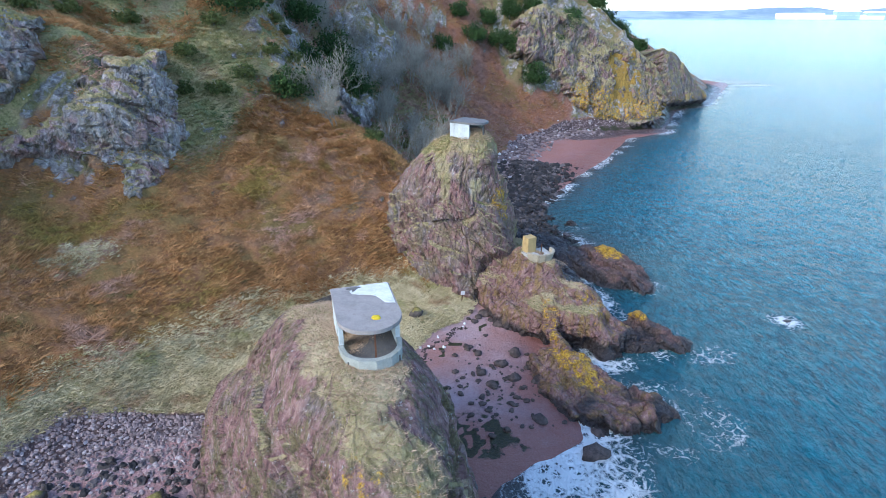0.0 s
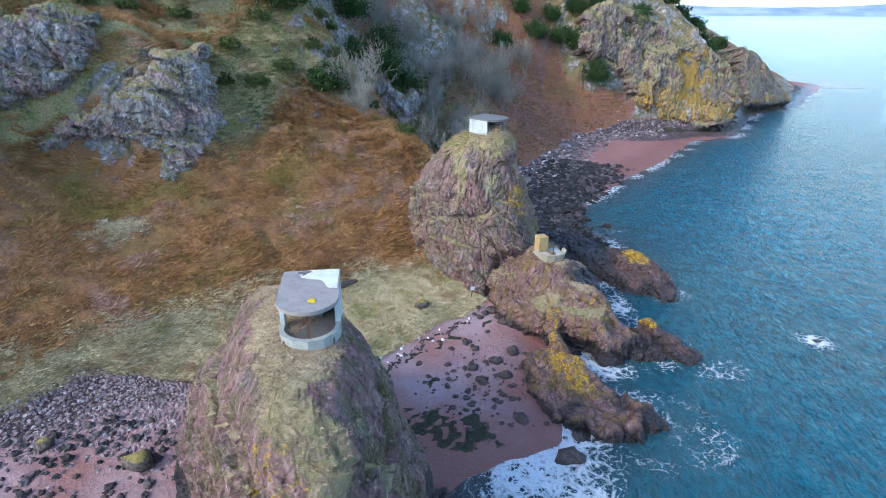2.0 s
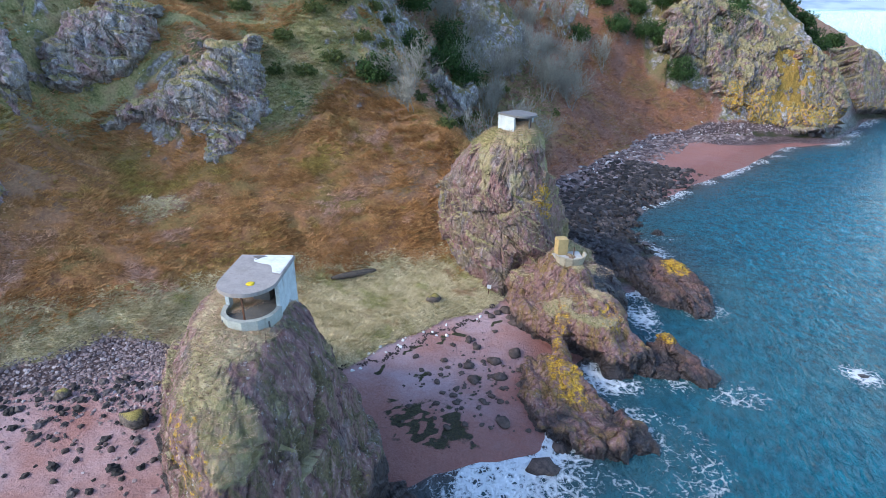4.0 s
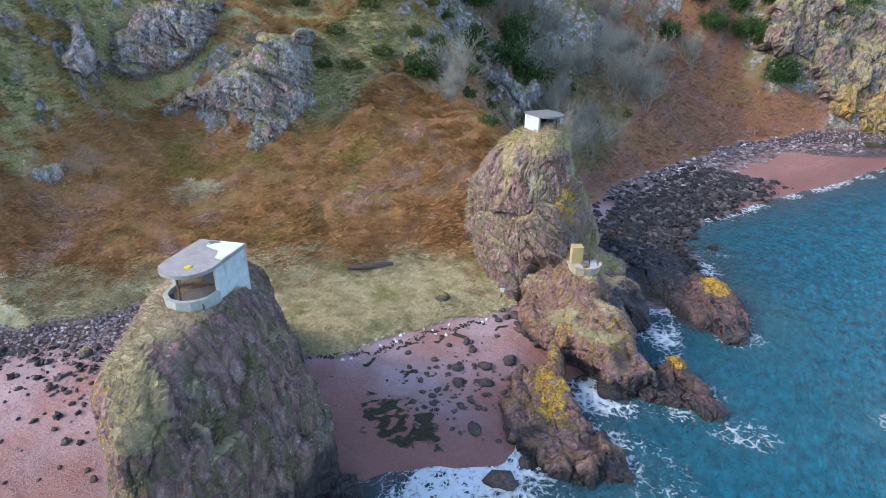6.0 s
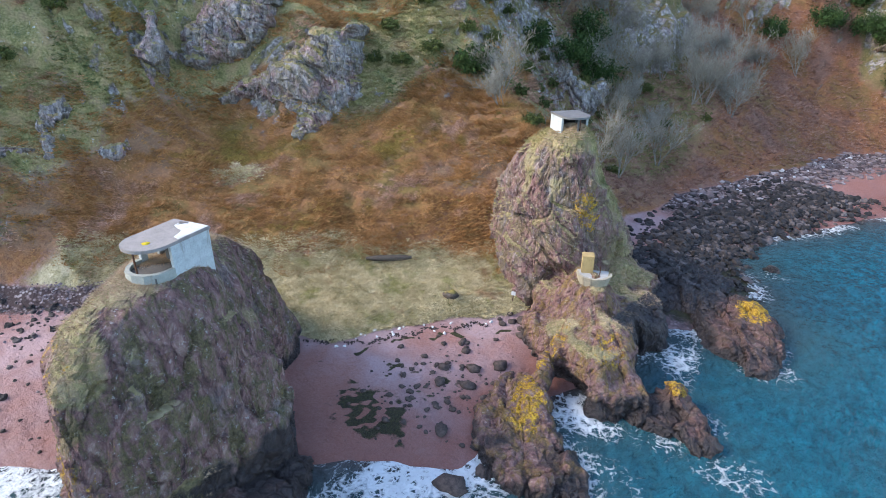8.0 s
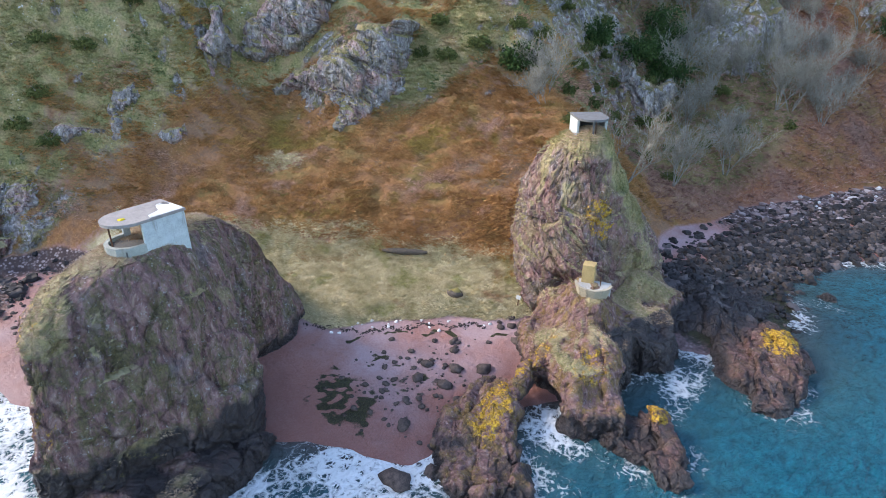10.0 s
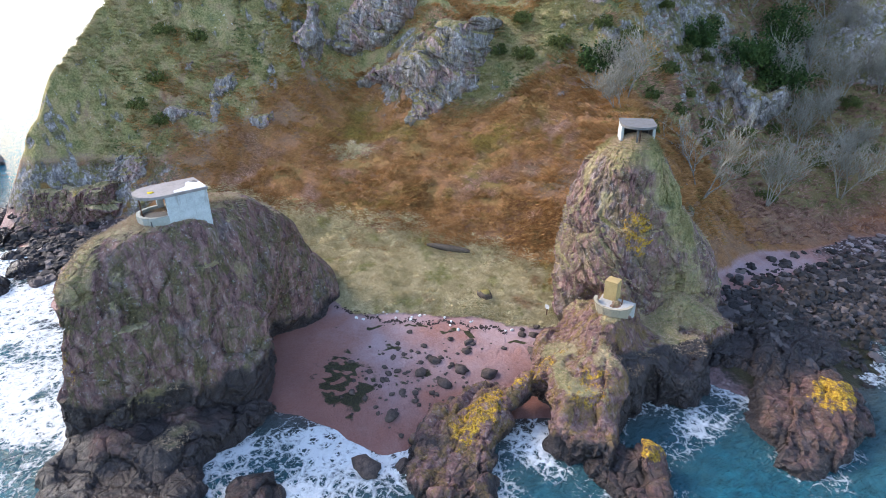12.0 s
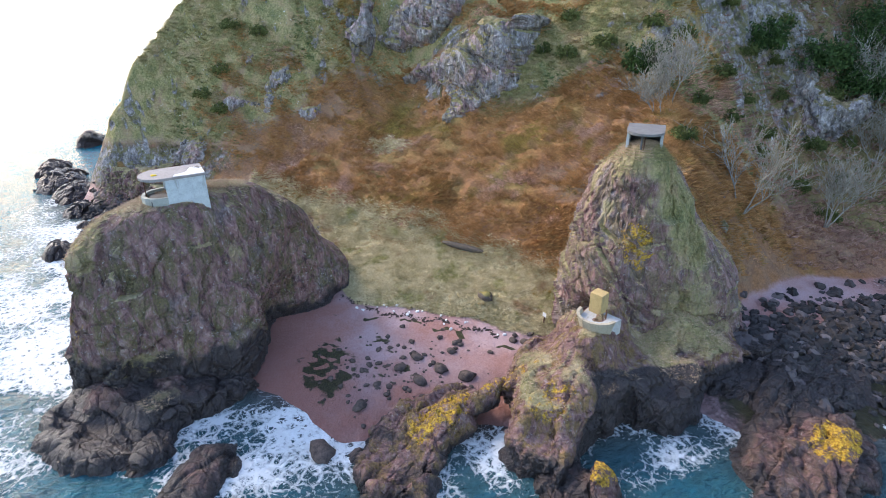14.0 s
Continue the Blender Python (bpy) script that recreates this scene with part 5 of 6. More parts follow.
def build_gun_pit(m):
    """A tub-shaped concrete platform with a stub tower behind it."""
    thing = new("concrete_platform")
    thing.matrix_world = m
    tagged(thing, "ochre concrete platform with a low wall and stub tower", "platform")
    r, n = 1.6, 7
    bm = bmesh.new()
    ring_o = [(r * math.cos(math.pi + math.pi * i / n), r * math.sin(math.pi + math.pi * i / n)) for i in range(n + 1)]
    rows = []
    for x, y in ring_o:
        rows.append([bm.verts.new(p) for p in ((x * 0.72, y * 0.72, -0.7), (x, y, 0.85), (x * 0.85, y * 0.85, 0.85), (x * 0.62, y * 0.62, -0.7))])
    for a, b in zip(rows, rows[1:]):
        for q in range(4):
            bm.faces.new((a[q], b[q], b[(q + 1) % 4], a[(q + 1) % 4]))
    bm.faces.new(rows[0]), bm.faces.new(rows[-1][::-1])
    part("parapet", bm, M_CONC_PALE, thing)
    bm = prism(bmesh.new(), [(x * 0.78, y * 0.78) for x, y in ring_o] + [(1.4, 1.2), (-1.4, 1.2)], -0.8, 0.45)
    part("floor_slab", bm, M_CONC, thing)
    bm = bmesh.new()
    box(bm, -1.1, -0.05, 0.5, 1.5, -1.0, 2.1, 0.03)
    part("stub_tower", bm, M_CONC_OCHRE, thing)
    bm = bmesh.new()
    box(bm, 0.5, 0.58, 0.3, 0.38, 0.0, 1.3)
    part("steel_post", bm, M_IRON, thing)


build_gun_pit(pose(10.0, 54.8, 6.6, 0, 0, 29))


# ---- vegetation ----
def blades(name, pts, normals, length, count, mat, label, category, flat=0.4, width=0.05, seed=1, sweep=None):
    """Tufts of narrow pointed blades as one mesh."""
    rng = np.random.default_rng(seed)
    n = len(pts)
    P = np.repeat(pts, count, 0)
    N = np.repeat(normals, count, 0)
    L = np.repeat(length, count) * rng.uniform(0.6, 1.25, n * count)
    a = rng.uniform(0, 2 * np.pi, n * count)
    if sweep is not None:
        a = np.repeat(sweep, count) + rng.normal(0, 0.9, n * count)
    out = np.stack([np.cos(a), np.sin(a), 0 * a], -1)
    lean = rng.uniform(0.2, 1.0, n * count)[:, None] * flat * 2
    way = N * 0.55 + np.array([0, 0, 0.45]) + out * lean
    way /= np.linalg.norm(way, axis=1, keepdims=True)
    side = np.cross(way, rng.normal(0, 1, (n * count, 3)))
    side /= np.linalg.norm(side, axis=1, keepdims=True) + 1e-6
    W = (width * rng.uniform(0.6, 1.4, n * count))[:, None]
    root = P + out * (0.14 * rng.uniform(0, 1, n * count))[:, None] - N * 0.04
    tip = root + way * L[:, None] + out * (L * 0.35 * flat)[:, None] - np.array([0, 0, 1]) * (L * 0.25 * flat)[:, None]
    V = np.stack([root - side * W, root + side * W, tip], 1).reshape(-1, 3)
    me = mesh_np(name, V, np.arange(n * count * 3).reshape(-1, 3), mat, False)
    return tagged(new(name, me), label, category, kind="stuff")


def ground_tufts(seed, n, x0, x1, y0, y1):
    rng = np.random.default_rng(seed)
    x, y = rng.uniform(x0, x1, n), rng.uniform(y0, y1, n)
    h, d_foot, crag = look_up("h", x, y), look_up("d_foot", x, y), look_up("crag", x, y)
    nrm = np.stack([-look_up("gx", x, y), -look_up("gy", x, y), np.ones(n)], -1)
    nrm /= np.linalg.norm(nrm, axis=1, keepdims=True)
    n2 = fbm(x * 0.12, y * 0.12, 0, 4, 53)
    low = h + 2.0 * n2 + 0.05 * (x + 20)
    return x, y, h, d_foot, crag, nrm, n2, low, rng


def build_vegetation():
    x, y, h, d_foot, crag, nrm, n2, low, rng = ground_tufts(5, 135000, -56, 4, 18, 84)
    swathe = 2.4 + 2.2 * fbm(x * 0.1, y * 0.1, 3, 3, 81)
    ok = (d_foot > 1) & (low > 4.4 + 0.8 * rng.uniform(-1, 1, len(x))) & (crag < 1.0) & (nrm[:, 2] > 0.5) & (h < 32) & (x > -44 - 3 * fbm(x * 0.12, y * 0.12, 0, 4, 53) + 0.12 * (y - 40) - 6 * rng.uniform(0, 1, len(x)) ** 3 - 30 * sstep(0.08, 0.25, fbm(x * 0.3, y * 0.3, 7, 4, 85)))
    ok &= spot(x, y, -31.4, 45.6, 4.0, 1.8, 55, 0.5) < rng.uniform(0.3, 1.4, len(x))
    ok &= spot(x, y, -27, 68, 4.5, 11, -8) < rng.uniform(0.3, 1.0, len(x))
    along, across = x * 0.69 + y * 0.72, x * 0.72 - y * 0.69
    clump = fbm(along * 0.32, across * 1.15, 0, 4, 84)
    ok &= clump > -0.22 + 0.3 * rng.uniform(-1, 1, len(x))
    size = 0.5 * (0.75 + 0.5 * fbm(x * 0.25, y * 0.25, 0, 3, 83) + 0.9 * clump)
    blades("bracken", np.stack([x, y, h], -1)[ok], nrm[ok], np.clip(1.25 * size[ok], 0.2, 1.1), 10, M_BRACKEN, "swathes of flattened rust-brown dead bracken on the slope", "bracken", 0.75, 0.05, 5, swathe[ok])
    x, y, h, d_foot, crag, nrm, n2, low, rng = ground_tufts(6, 60000, -42, 4, 27, 60)
    ok = (d_foot > 0.3) & ((low < 5.4 + 0.6 * rng.uniform(-1, 1, len(x))) | (spot(x, y, -31.4, 45.6, 4.0, 1.8, 55, 0.5) > rng.uniform(0.5, 1.8, len(x)))) & (nrm[:, 2] > 0.5)
    blades("straw_grass", np.stack([x, y, h], -1)[ok], nrm[ok], 0.42 * (1 + 0.7 * fbm(x[ok] * 0.9, y[ok] * 0.9, 0, 3, 88)), 10, M_STRAW, "pale matted winter grass above the beach", "grass", 0.7, 0.032, 6)
    x, y, h, d_foot, crag, nrm, n2, low, rng = ground_tufts(7, 46000, -62, -22, 12, 80)
    ok = (d_foot > 1) & ((crag > 0.3) & (nrm[:, 2] > 0.75) | (crag < 0.3) & (x < -43 + 2 * rng.uniform(-1, 1, len(x))) | (spot(x, y, -27, 68, 4.5, 11, -8) > 0.5)) & (nrm[:, 2] > 0.45) & (h < 42) & (low > 6)
    blades("hill_grass", np.stack([x, y, h], -1)[ok], nrm[ok], np.full(ok.sum(), 0.42), 11, M_HILL, "olive tussock grass on the upper slope", "grass", 0.6, 0.028, 7)
    x, y, h, d_foot, crag, nrm, n2, low, rng = ground_tufts(8, 26000, -30, 50, 84, 185)
    ok = (d_foot > 1) & (crag < 1.0) & (h < 34) & (nrm[:, 2] > 0.45)
    blades("far_bracken", np.stack([x, y, h], -1)[ok], nrm[ok], np.full(ok.sum(), 0.75), 9, M_BRACKEN_RED, "red-brown bracken on the far slope", "bracken", 0.6, 0.05, 8)
    rng = np.random.default_rng(12)
    for ob, pts, nor, mos in TURF:
        pick = (rng.uniform(0, 1, len(pts)) < 0.7) & (nor[:, 2] > 0.5)
        pts, nor, mos = pts[pick] + rng.normal(0, 0.08, (pick.sum(), 3)) * np.array([1, 1, 0]), nor[pick], mos[pick]
        for nm, g, mat, lab in (("turf", mos <= 0.78, M_TURF, "straw-coloured turf"), ("green_turf", mos > 0.78, M_HILL, "olive turf")):
            if g.sum() > 20:
                blades(nm, pts[g], nor[g], np.full(g.sum(), 0.22), 9, mat, lab, "", 0.75, 0.014, 9).parent = ob


build_vegetation()


def tube(V, F, a, b, ra, rb, sides):
    a, b = np.asarray(a, float), np.asarray(b, float)
    w = b - a
    w = w / (np.linalg.norm(w) + 1e-9)
    u = np.cross(w, (0.31, 0.77, 0.55))
    u /= np.linalg.norm(u) + 1e-9
    v = np.cross(w, u)
    k = len(V)
    for c, r in ((a, ra), (b, rb)):
        for i in range(sides):
            t = 2 * math.pi * i / sides
            V.append(c + r * (math.cos(t) * u + math.sin(t) * v))
    for i in range(sides):
        F.append((k + i, k + (i + 1) % sides, k + sides + (i + 1) % sides, k + sides + i))


def build_bare_tree(seed, tall, stems, spread, label):
    """A leafless tree: leaning stems, forking limbs and a haze of twigs."""
    rnd = random.Random(seed)
    TV, TF, CV, CF = [], [], [], []

    def grow(p, way, length, r, level):
        steps = (4, 3, 2, 2)[level]
        q = np.array(p, float)
        for s in range(steps):
            w = way + np.array([rnd.gauss(0, 0.13), rnd.gauss(0, 0.13), rnd.gauss(0.06, 0.08)])
            w /= np.linalg.norm(w)
            nxt = q + w * length / steps
            r2 = r * (0.82 if s < steps - 1 else 0.6)
            if level == 0:
                tube(TV, TF, q, nxt, r, r2, 6)
            else:
                tube(CV, CF, q, nxt, max(r, 0.024), max(r2, 0.014), 3)
            q, r, way = nxt, r2, w
            if level < 3 and (s or level):
                for _ in range((3, 2, 2)[level]):
                    side = np.array([rnd.gauss(0, 1), rnd.gauss(0, 1), rnd.gauss(0.1, 0.5)])
                    side -= w * side.dot(w)
                    side /= np.linalg.norm(side) + 1e-6
                    nw = w * 0.8 + side * rnd.uniform(0.4, 0.8) * spread + np.array([0, 0, 0.3])
                    grow(q, nw / np.linalg.norm(nw), length * rnd.uniform(0.42, 0.66), r * 0.66, level + 1)
    for i in range(stems):
        a = rnd.uniform(0, 6.28)
        way = np.array([0.42 * math.cos(a), 0.42 * math.sin(a), 1.0])
        grow((0.25 * math.cos(a), 0.25 * math.sin(a), -0.3), way / np.linalg.norm(way), tall * 0.62 * rnd.uniform(0.85, 1.1), 0.011 * tall, 0)
    thing = new("bare_tree")
    tagged(thing, label, "tree", "leafless trees in the gully")
    for nm, V, F, mat in (("trunk", TV, TF, M_BARK), ("crown", CV, CF, M_TWIG)):
        ob = new(nm, mesh_np(nm, np.array(V), np.array(F), mat, True))
        ob.parent = thing
    return thing


def build_leafy_bush(name, seed, rx, ry, rz, clumps, leaf, mat, label, category, group, stem=0.5):
    """A crown of leaf clumps with gaps, on a short trunk with limbs."""
    rng = np.random.default_rng(seed)
    thing = new(name)
    tagged(thing, label, category, group)
    V, F = [], []
    tube(V, F, (0, 0, -0.4), (0.1, 0, stem + rz * 0.6), 0.14, 0.07, 7)
    for i in range(6):
        a = rng.uniform(0, 6.28)
        tube(V, F, (0.03, 0, stem + rz * 0.2 * i / 3), (rx * 0.6 * math.cos(a), ry * 0.6 * math.sin(a), stem + rz * rng.uniform(0.6, 1.5)), 0.06, 0.02, 5)
    ob = new("trunk", mesh_np("trunk", np.array(V), np.array(F), M_BARK, True))
    ob.parent = thing
    c = rng.normal(0, 1, (clumps, 3))
    c = c / np.linalg.norm(c, axis=1, keepdims=True) * rng.uniform(0.45, 1.0, (clumps, 1)) ** 0.5
    c *= np.array([rx, ry, rz]) * (1 + 0.25 * rng.normal(0, 1, (clumps, 1)))
    c[:, 2] = np.abs(c[:, 2] + rz * 0.35) + stem
    per = 26
    p = np.repeat(c, per, 0) + rng.normal(0, 1, (clumps * per, 3)) * 0.22 * min(rx, rz) * 0.8
    u = rng.normal(0, 1, (len(p), 3))
    u /= np.linalg.norm(u, axis=1, keepdims=True)
    v = np.cross(u, rng.normal(0, 1, (len(p), 3)))
    v /= np.linalg.norm(v, axis=1, keepdims=True)
    s = leaf * rng.uniform(0.6, 1.3, (len(p), 1))
    V = np.stack([p - u * s, p + v * s * 0.5, p + u * s, p - v * s * 0.5], 1).reshape(-1, 3)
    F = (np.arange(len(p))[:, None] * 4 + np.array([[0, 1, 2, 3]]))
    ob = new("crown", mesh_np("crown", V, F, mat, False))
    ob.parent = thing
    return thing


def ground_at(x, y):
    return float(look_up("h", np.array([x]), np.array([y]))[0])


def plant(kinds, places, rnd):
    """Set copies of the kinds on the ground; the first use of each kind is the original."""
    used = set()
    for i, (x, y) in enumerate(places):
        k = rnd.randrange(len(kinds))
        m = pose(x, y, ground_at(x, y) - 0.1, 0, 0, rnd.uniform(0, 360))
        if k in used:
            copy_thing(kinds[k], m)
        else:
            kinds[k].matrix_world = m
            used.add(k)
    for k, ob in enumerate(kinds):
        if k not in used:
            for o in (*ob.children_recursive, ob):
                bpy.data.objects.remove(o)


def build_trees():
    rnd = random.Random(8)
    kinds = [build_bare_tree(20 + i, t, st, sp, "leafless grey tree with fine twigs in the gully") for i, (t, st, sp) in enumerate(((8.5, 4, 1.2), (7.5, 5, 1.3), (6, 5, 1.3), (9.5, 3, 1.1), (5, 5, 1.4)))]
    spots = [(-15, 75.6), (-13, 73.4), (-2.8, 79), (-5, 91), (-3.3, 104), (-9.4, 103), (-4, 108), (-9, 109), (-14, 106), (-3, 116), (-9, 118),
             (-15, 115), (-1, 124), (-8, 127), (-16, 125), (-5, 135), (-13, 136), (-19, 132), (-21, 122), (-23, 104), (-22, 112), (-12, 112), (-6, 122), (-12, 130), (-2, 130), (-17, 110), (-20, 117),
             (-24, 94), (-27, 100), (-25, 108), (-28, 112), (-24, 118), (-27, 126), (-22, 138), (-10, 142), (0, 142), (-16, 144), (-5, 148), (3, 121.5), (2, 133), (6, 150), (-1, 119)]
    plant(kinds, [(x + rnd.uniform(-1, 1), y + rnd.uniform(-1, 1)) for x, y in spots], rnd)
    ivy = [build_leafy_bush("ivy_tree", 40 + i, a, b, c, n, 0.22, M_GREEN, "dark green ivy-clad tree", "tree", "evergreen trees", st) for i, (a, b, c, n, st) in enumerate(((3, 2.6, 3.6, 150, 1.5), (2.2, 2.2, 2.2, 100, 0.6), (3.6, 3, 2.4, 150, 0.8)))]
    plant(ivy, [(22, 171), (24, 168), (30, 163), (15, 162), (8, 158), (12, 166), (-19.4, 75.3), (24.2, 156), (4, 160), (-26, 78), (-27, 90), (-34, 76), (-38, 72), (-18, 100), (-16, 104), (-21, 93), (-20, 108), (-24, 99), (18, 166), (34, 166), (36, 172), (20, 160), (27, 174), (0, 152)], rnd)
    gorse = [build_leafy_bush("gorse_bush", 50 + i, a, a, c, n, 0.14, M_GORSE, "olive scrub bush on the slope", "bush", "scrub on the slope", 0.1) for i, (a, c, n) in enumerate(((1.3, 0.9, 60), (0.9, 0.7, 45)))]
    plant(gorse, [(-15, 80), (-13, 83), (-17, 84), (-12, 87), (-15, 90), (-10, 92), (-18, 94), (-13, 96), (-9, 97), (-20, 80), (-23, 83), (-16, 100), (-7, 104), (-25, 88), (-22, 77), (-12, 100), (-5, 110), (-10, 112), (-6, 93), (0, 116), (-26, 68), (-30, 70), (-21, 74), (-29, 66), (-52, 26), (-50, 30), (-54, 33), (-49, 24), (-56, 29), (-51, 37), (-48.5, 21), (-46, 23.5), (-40, 66), (-42, 62), (-36, 70), (-55, 40), (-28, 75), (-31, 78), (-24, 72), (3.2, 66.5), (-9, 74), (-20.7, 90), (-21.5, 92), (-20.2, 94), (-22, 96), (-23, 88), (-17, 88)], rnd)
    pine = [build_leafy_bush("pine_tree", 60 + i, 3.2, 3.0, 2.4, 110, 0.3, M_GREEN, "dark wind-shaped pine on the headland", "tree", "pines on the headland", 4.0) for i in range(2)]
    plant(pine, [(56, 196), (60, 204), (50, 192), (66, 214), (46, 188), (41, 190), (72, 222), (54, 206)], rnd)


build_trees()


# ---- stones ----
def stone_mesh(name, seed, mat):
    bm = bmesh.new()
    bmesh.ops.create_icosphere(bm, subdivisions=2, radius=1.0)
    rnd = random.Random(seed)
    off = Vector((rnd.uniform(0, 50), rnd.uniform(0, 50), rnd.uniform(0, 50)))
    for v in bm.verts:
        d = v.co.normalized()
        k = 1 + 0.5 * noise.noise(d * 1.3 + off) + 0.3 * noise.noise(d * 2.9 + off)
        v.co = Vector((d.x * k, d.y * k * 0.8, d.z * k * 0.72))
    me = bpy.data.meshes.new(name)
    bm.to_mesh(me)
    bm.free()
    me.polygons.foreach_set("use_smooth", np.full(len(me.polygons), True))
    me.materials.append(mat)
    return me


def mossy_boulder():
    s = Shader("mossy_boulder")
    up = s.node("SeparateXYZ", {0: s.node("NewGeometry").outputs["Normal"]}).outputs[2]
    n = s.noise(4.0, 6, 0.7)
    top = s.ramp(s.math("ADD", up, s.math("MULTIPLY", s.math("SUBTRACT", n, 0.5), 1.4)), (0.58, 0.0), (0.8, 1.0))
    s.bump((n, 0.1))
    return s.done(s.mix(top, s.ramp(n, (0.35, (0.03, 0.025, 0.022)), (0.65, (0.15, 0.12, 0.10))), s.ramp(s.noise(9.0), (0.35, (0.12, 0.10, 0.025)), (0.65, (0.29, 0.23, 0.07)))), 0.85, 0.3)


def build_stones():
    rnd = random.Random(31)
    kinds = [stone_mesh("boulder", 100 + i, M_BOULDER) for i in range(6)]

    def put(x, y, r, label, group):
        ob = new("boulder", rnd.choice(kinds))
        ob.matrix_world = pose(x, y, ground_at(x, y) + 0.12 * r, rnd.uniform(-12, 12), rnd.uniform(-12, 12), rnd.uniform(0, 360)) @ Matrix.Diagonal((r, r, r * rnd.uniform(0.7, 1.0), 1))
        tagged(ob, label, "boulder", group)
    for x, y, r in ((3.3, 42, 0.7), (3.2, 45.1, 0.55), (11.3, 33.2, 1.5), (5.2, 43.6, 0.8), (4.2, 40.3, 0.7), (6.2, 41.6, 0.75), (6.6, 45.5, 0.9), (2.2, 46, 0.45), (7.6, 36.5, 0.8), (12.0, 35.6, 0.8),
                    (-20, 31, 0.4), (3.6, 51.8, 0.6), (2.8, 52.6, 0.45), (4.9, 51.4, 0.5), (2.6, 51.2, 0.35), (6.0, 52.0, 0.7), (4.4, 52.6, 0.9), (5.6, 50.5, 0.8), (3.2, 50.8, 0.5)):
        put(x, y, r * 0.78, "dark rounded boulder on the red beach", "boulders on the beach")
    mossy = [stone_mesh("boulder", 120 + i, mossy_boulder()) for i in range(2)]
    for k, (x, y, r) in enumerate(((-18, 26.8, 1.0), (-25.7, 27.4, 0.65), (-2.6, 50.1, 0.75))):
        ob = new("boulder", mossy[k % 2])
        ob.matrix_world = pose(x, y, ground_at(x, y) + 0.35 * r, 0, 0, rnd.uniform(0, 360)) @ Matrix.Diagonal((r, r, r * 1.05, 1))
        tagged(ob, "dark boulder with a yellow-green mossy top on the beach", "boulder", "mossy boulders")
    for i in range(150):
        x, y = rnd.gauss(4.4, 2.8), rnd.gauss(40, 3.6)
        h, d_foot, d_sea = [float(look_up(f, np.array([x]), np.array([y]))[0]) for f in ("h", "d_foot", "d_sea")]
        if d_foot < -0.5 and d_sea > 0.5 and x > -4:
            put(x, y, 0.07 + 0.26 * rnd.random() ** 2, "small dark rock on the red beach", "small rocks on the beach")
    for i in range(110):
        x, y = rnd.uniform(-36, -12), rnd.uniform(14, 33)
        h, d_foot, d_sea = [float(look_up(f, np.array([x]), np.array([y]))[0]) for f in ("h", "d_foot", "d_sea")]
        if d_foot < -0.5 and d_sea > 0.5:
            put(x, y, rnd.uniform(0.1, 0.3), "small dark rock on the red beach", "small rocks on the beach")
    white = [stone_mesh("stone", 140 + i, plain_material("pale_stone", (0.5, 0.48, 0.46), (0.8, 0.78, 0.75), 5.0, 0.8, 0.02)) for i in range(2)]
    for i in range(20):
        x = rnd.uniform(-8, 3)
        y = 39 + (x + 7) * 1.35 + rnd.gauss(-0.9, 1.3)
        r = rnd.uniform(0.08, 0.2)
        ob = new("stone", rnd.choice(white))
        ob.matrix_world = pose(x, y, ground_at(x, y) + 0.2 * r, 0, 0, rnd.uniform(0, 360)) @ Matrix.Diagonal((r, r, r, 1))
        tagged(ob, "bleached white stone along the tide line", "stone", "white stones on the tide line")
    # stones too many to count: the boulder strands and the shingle

    def strew(name, n, inside, size, label, mat, seed, band=99, fine=1, single=None):
        rng = np.random.default_rng(seed)
        pts = []
        while len(pts) < n:
            x, y = inside(rng)
            pts.append((x, y))
        xy = np.array(pts)
        h, d_foot = look_up("h", xy[:, 0], xy[:, 1]), look_up("d_foot", xy[:, 0], xy[:, 1])
        keep = (d_foot < 0.6) & (h > -0.5) & (d_foot > -band)
        xy, h = xy[keep], h[keep]
        proto = []
        for k in range(4):
            bm = bmesh.new()
            bmesh.ops.create_icosphere(bm, subdivisions=fine, radius=1.0)
            for v in bm.verts:
                v.co = v.co * (1 + 0.75 * noise.noise(v.co * 1.7 + Vector((k * 9, seed, 0))) + (0.3 * noise.noise(v.co * 4.1 + Vector((k * 5, seed, 3))) if fine > 1 else 0))
            proto.append((np.array([v.co[:] for v in bm.verts]), np.array([[v.index for v in f.verts] for f in bm.faces])))
            bm.free()
        V, F, base = [], [], 0
        lone = [mesh_np("boulder", v, f, mat, False) for v, f in proto]
        for (x, y), z in zip(xy, h):
            k = rng.integers(4)
            pv, pf = proto[k]
            if single is not None and single(x, y):
                r = size * rng.uniform(0.5, 1.0) ** 1.5 * 1.8
                ob = new("boulder", lone[k])
                ob.matrix_world = pose(x, y, z + 0.1 * r, 0, 0, rng.uniform(0, 360)) @ Matrix.Diagonal((r, r * rng.uniform(0.6, 1), r * rng.uniform(0.45, 0.8), 1))
                tagged(ob, "dark wrack-covered boulder on the strand", "boulder", "boulders along the strand")
                continue
            r = size * rng.uniform(0.35, 1.0) ** 1.5 * 1.6
            a = rng.uniform(0, 6.28)
            c, s = math.cos(a), math.sin(a)
            q = pv * np.array([r, r * rng.uniform(0.6, 1), r * rng.uniform(0.45, 0.8)])
            V.append(np.stack([q[:, 0] * c - q[:, 1] * s + x, q[:, 0] * s + q[:, 1] * c + y, q[:, 2] + z + 0.1 * r], -1))
            F.append(pf + base)
            base += len(pv)
        tagged(new(name, mesh_np(name, np.concatenate(V), np.concatenate(F), mat, False)), label, "stones", kind="stuff")
    s = Shader("shingle_stone")
    r = s.node("NewGeometry").outputs["Random Per Island"]
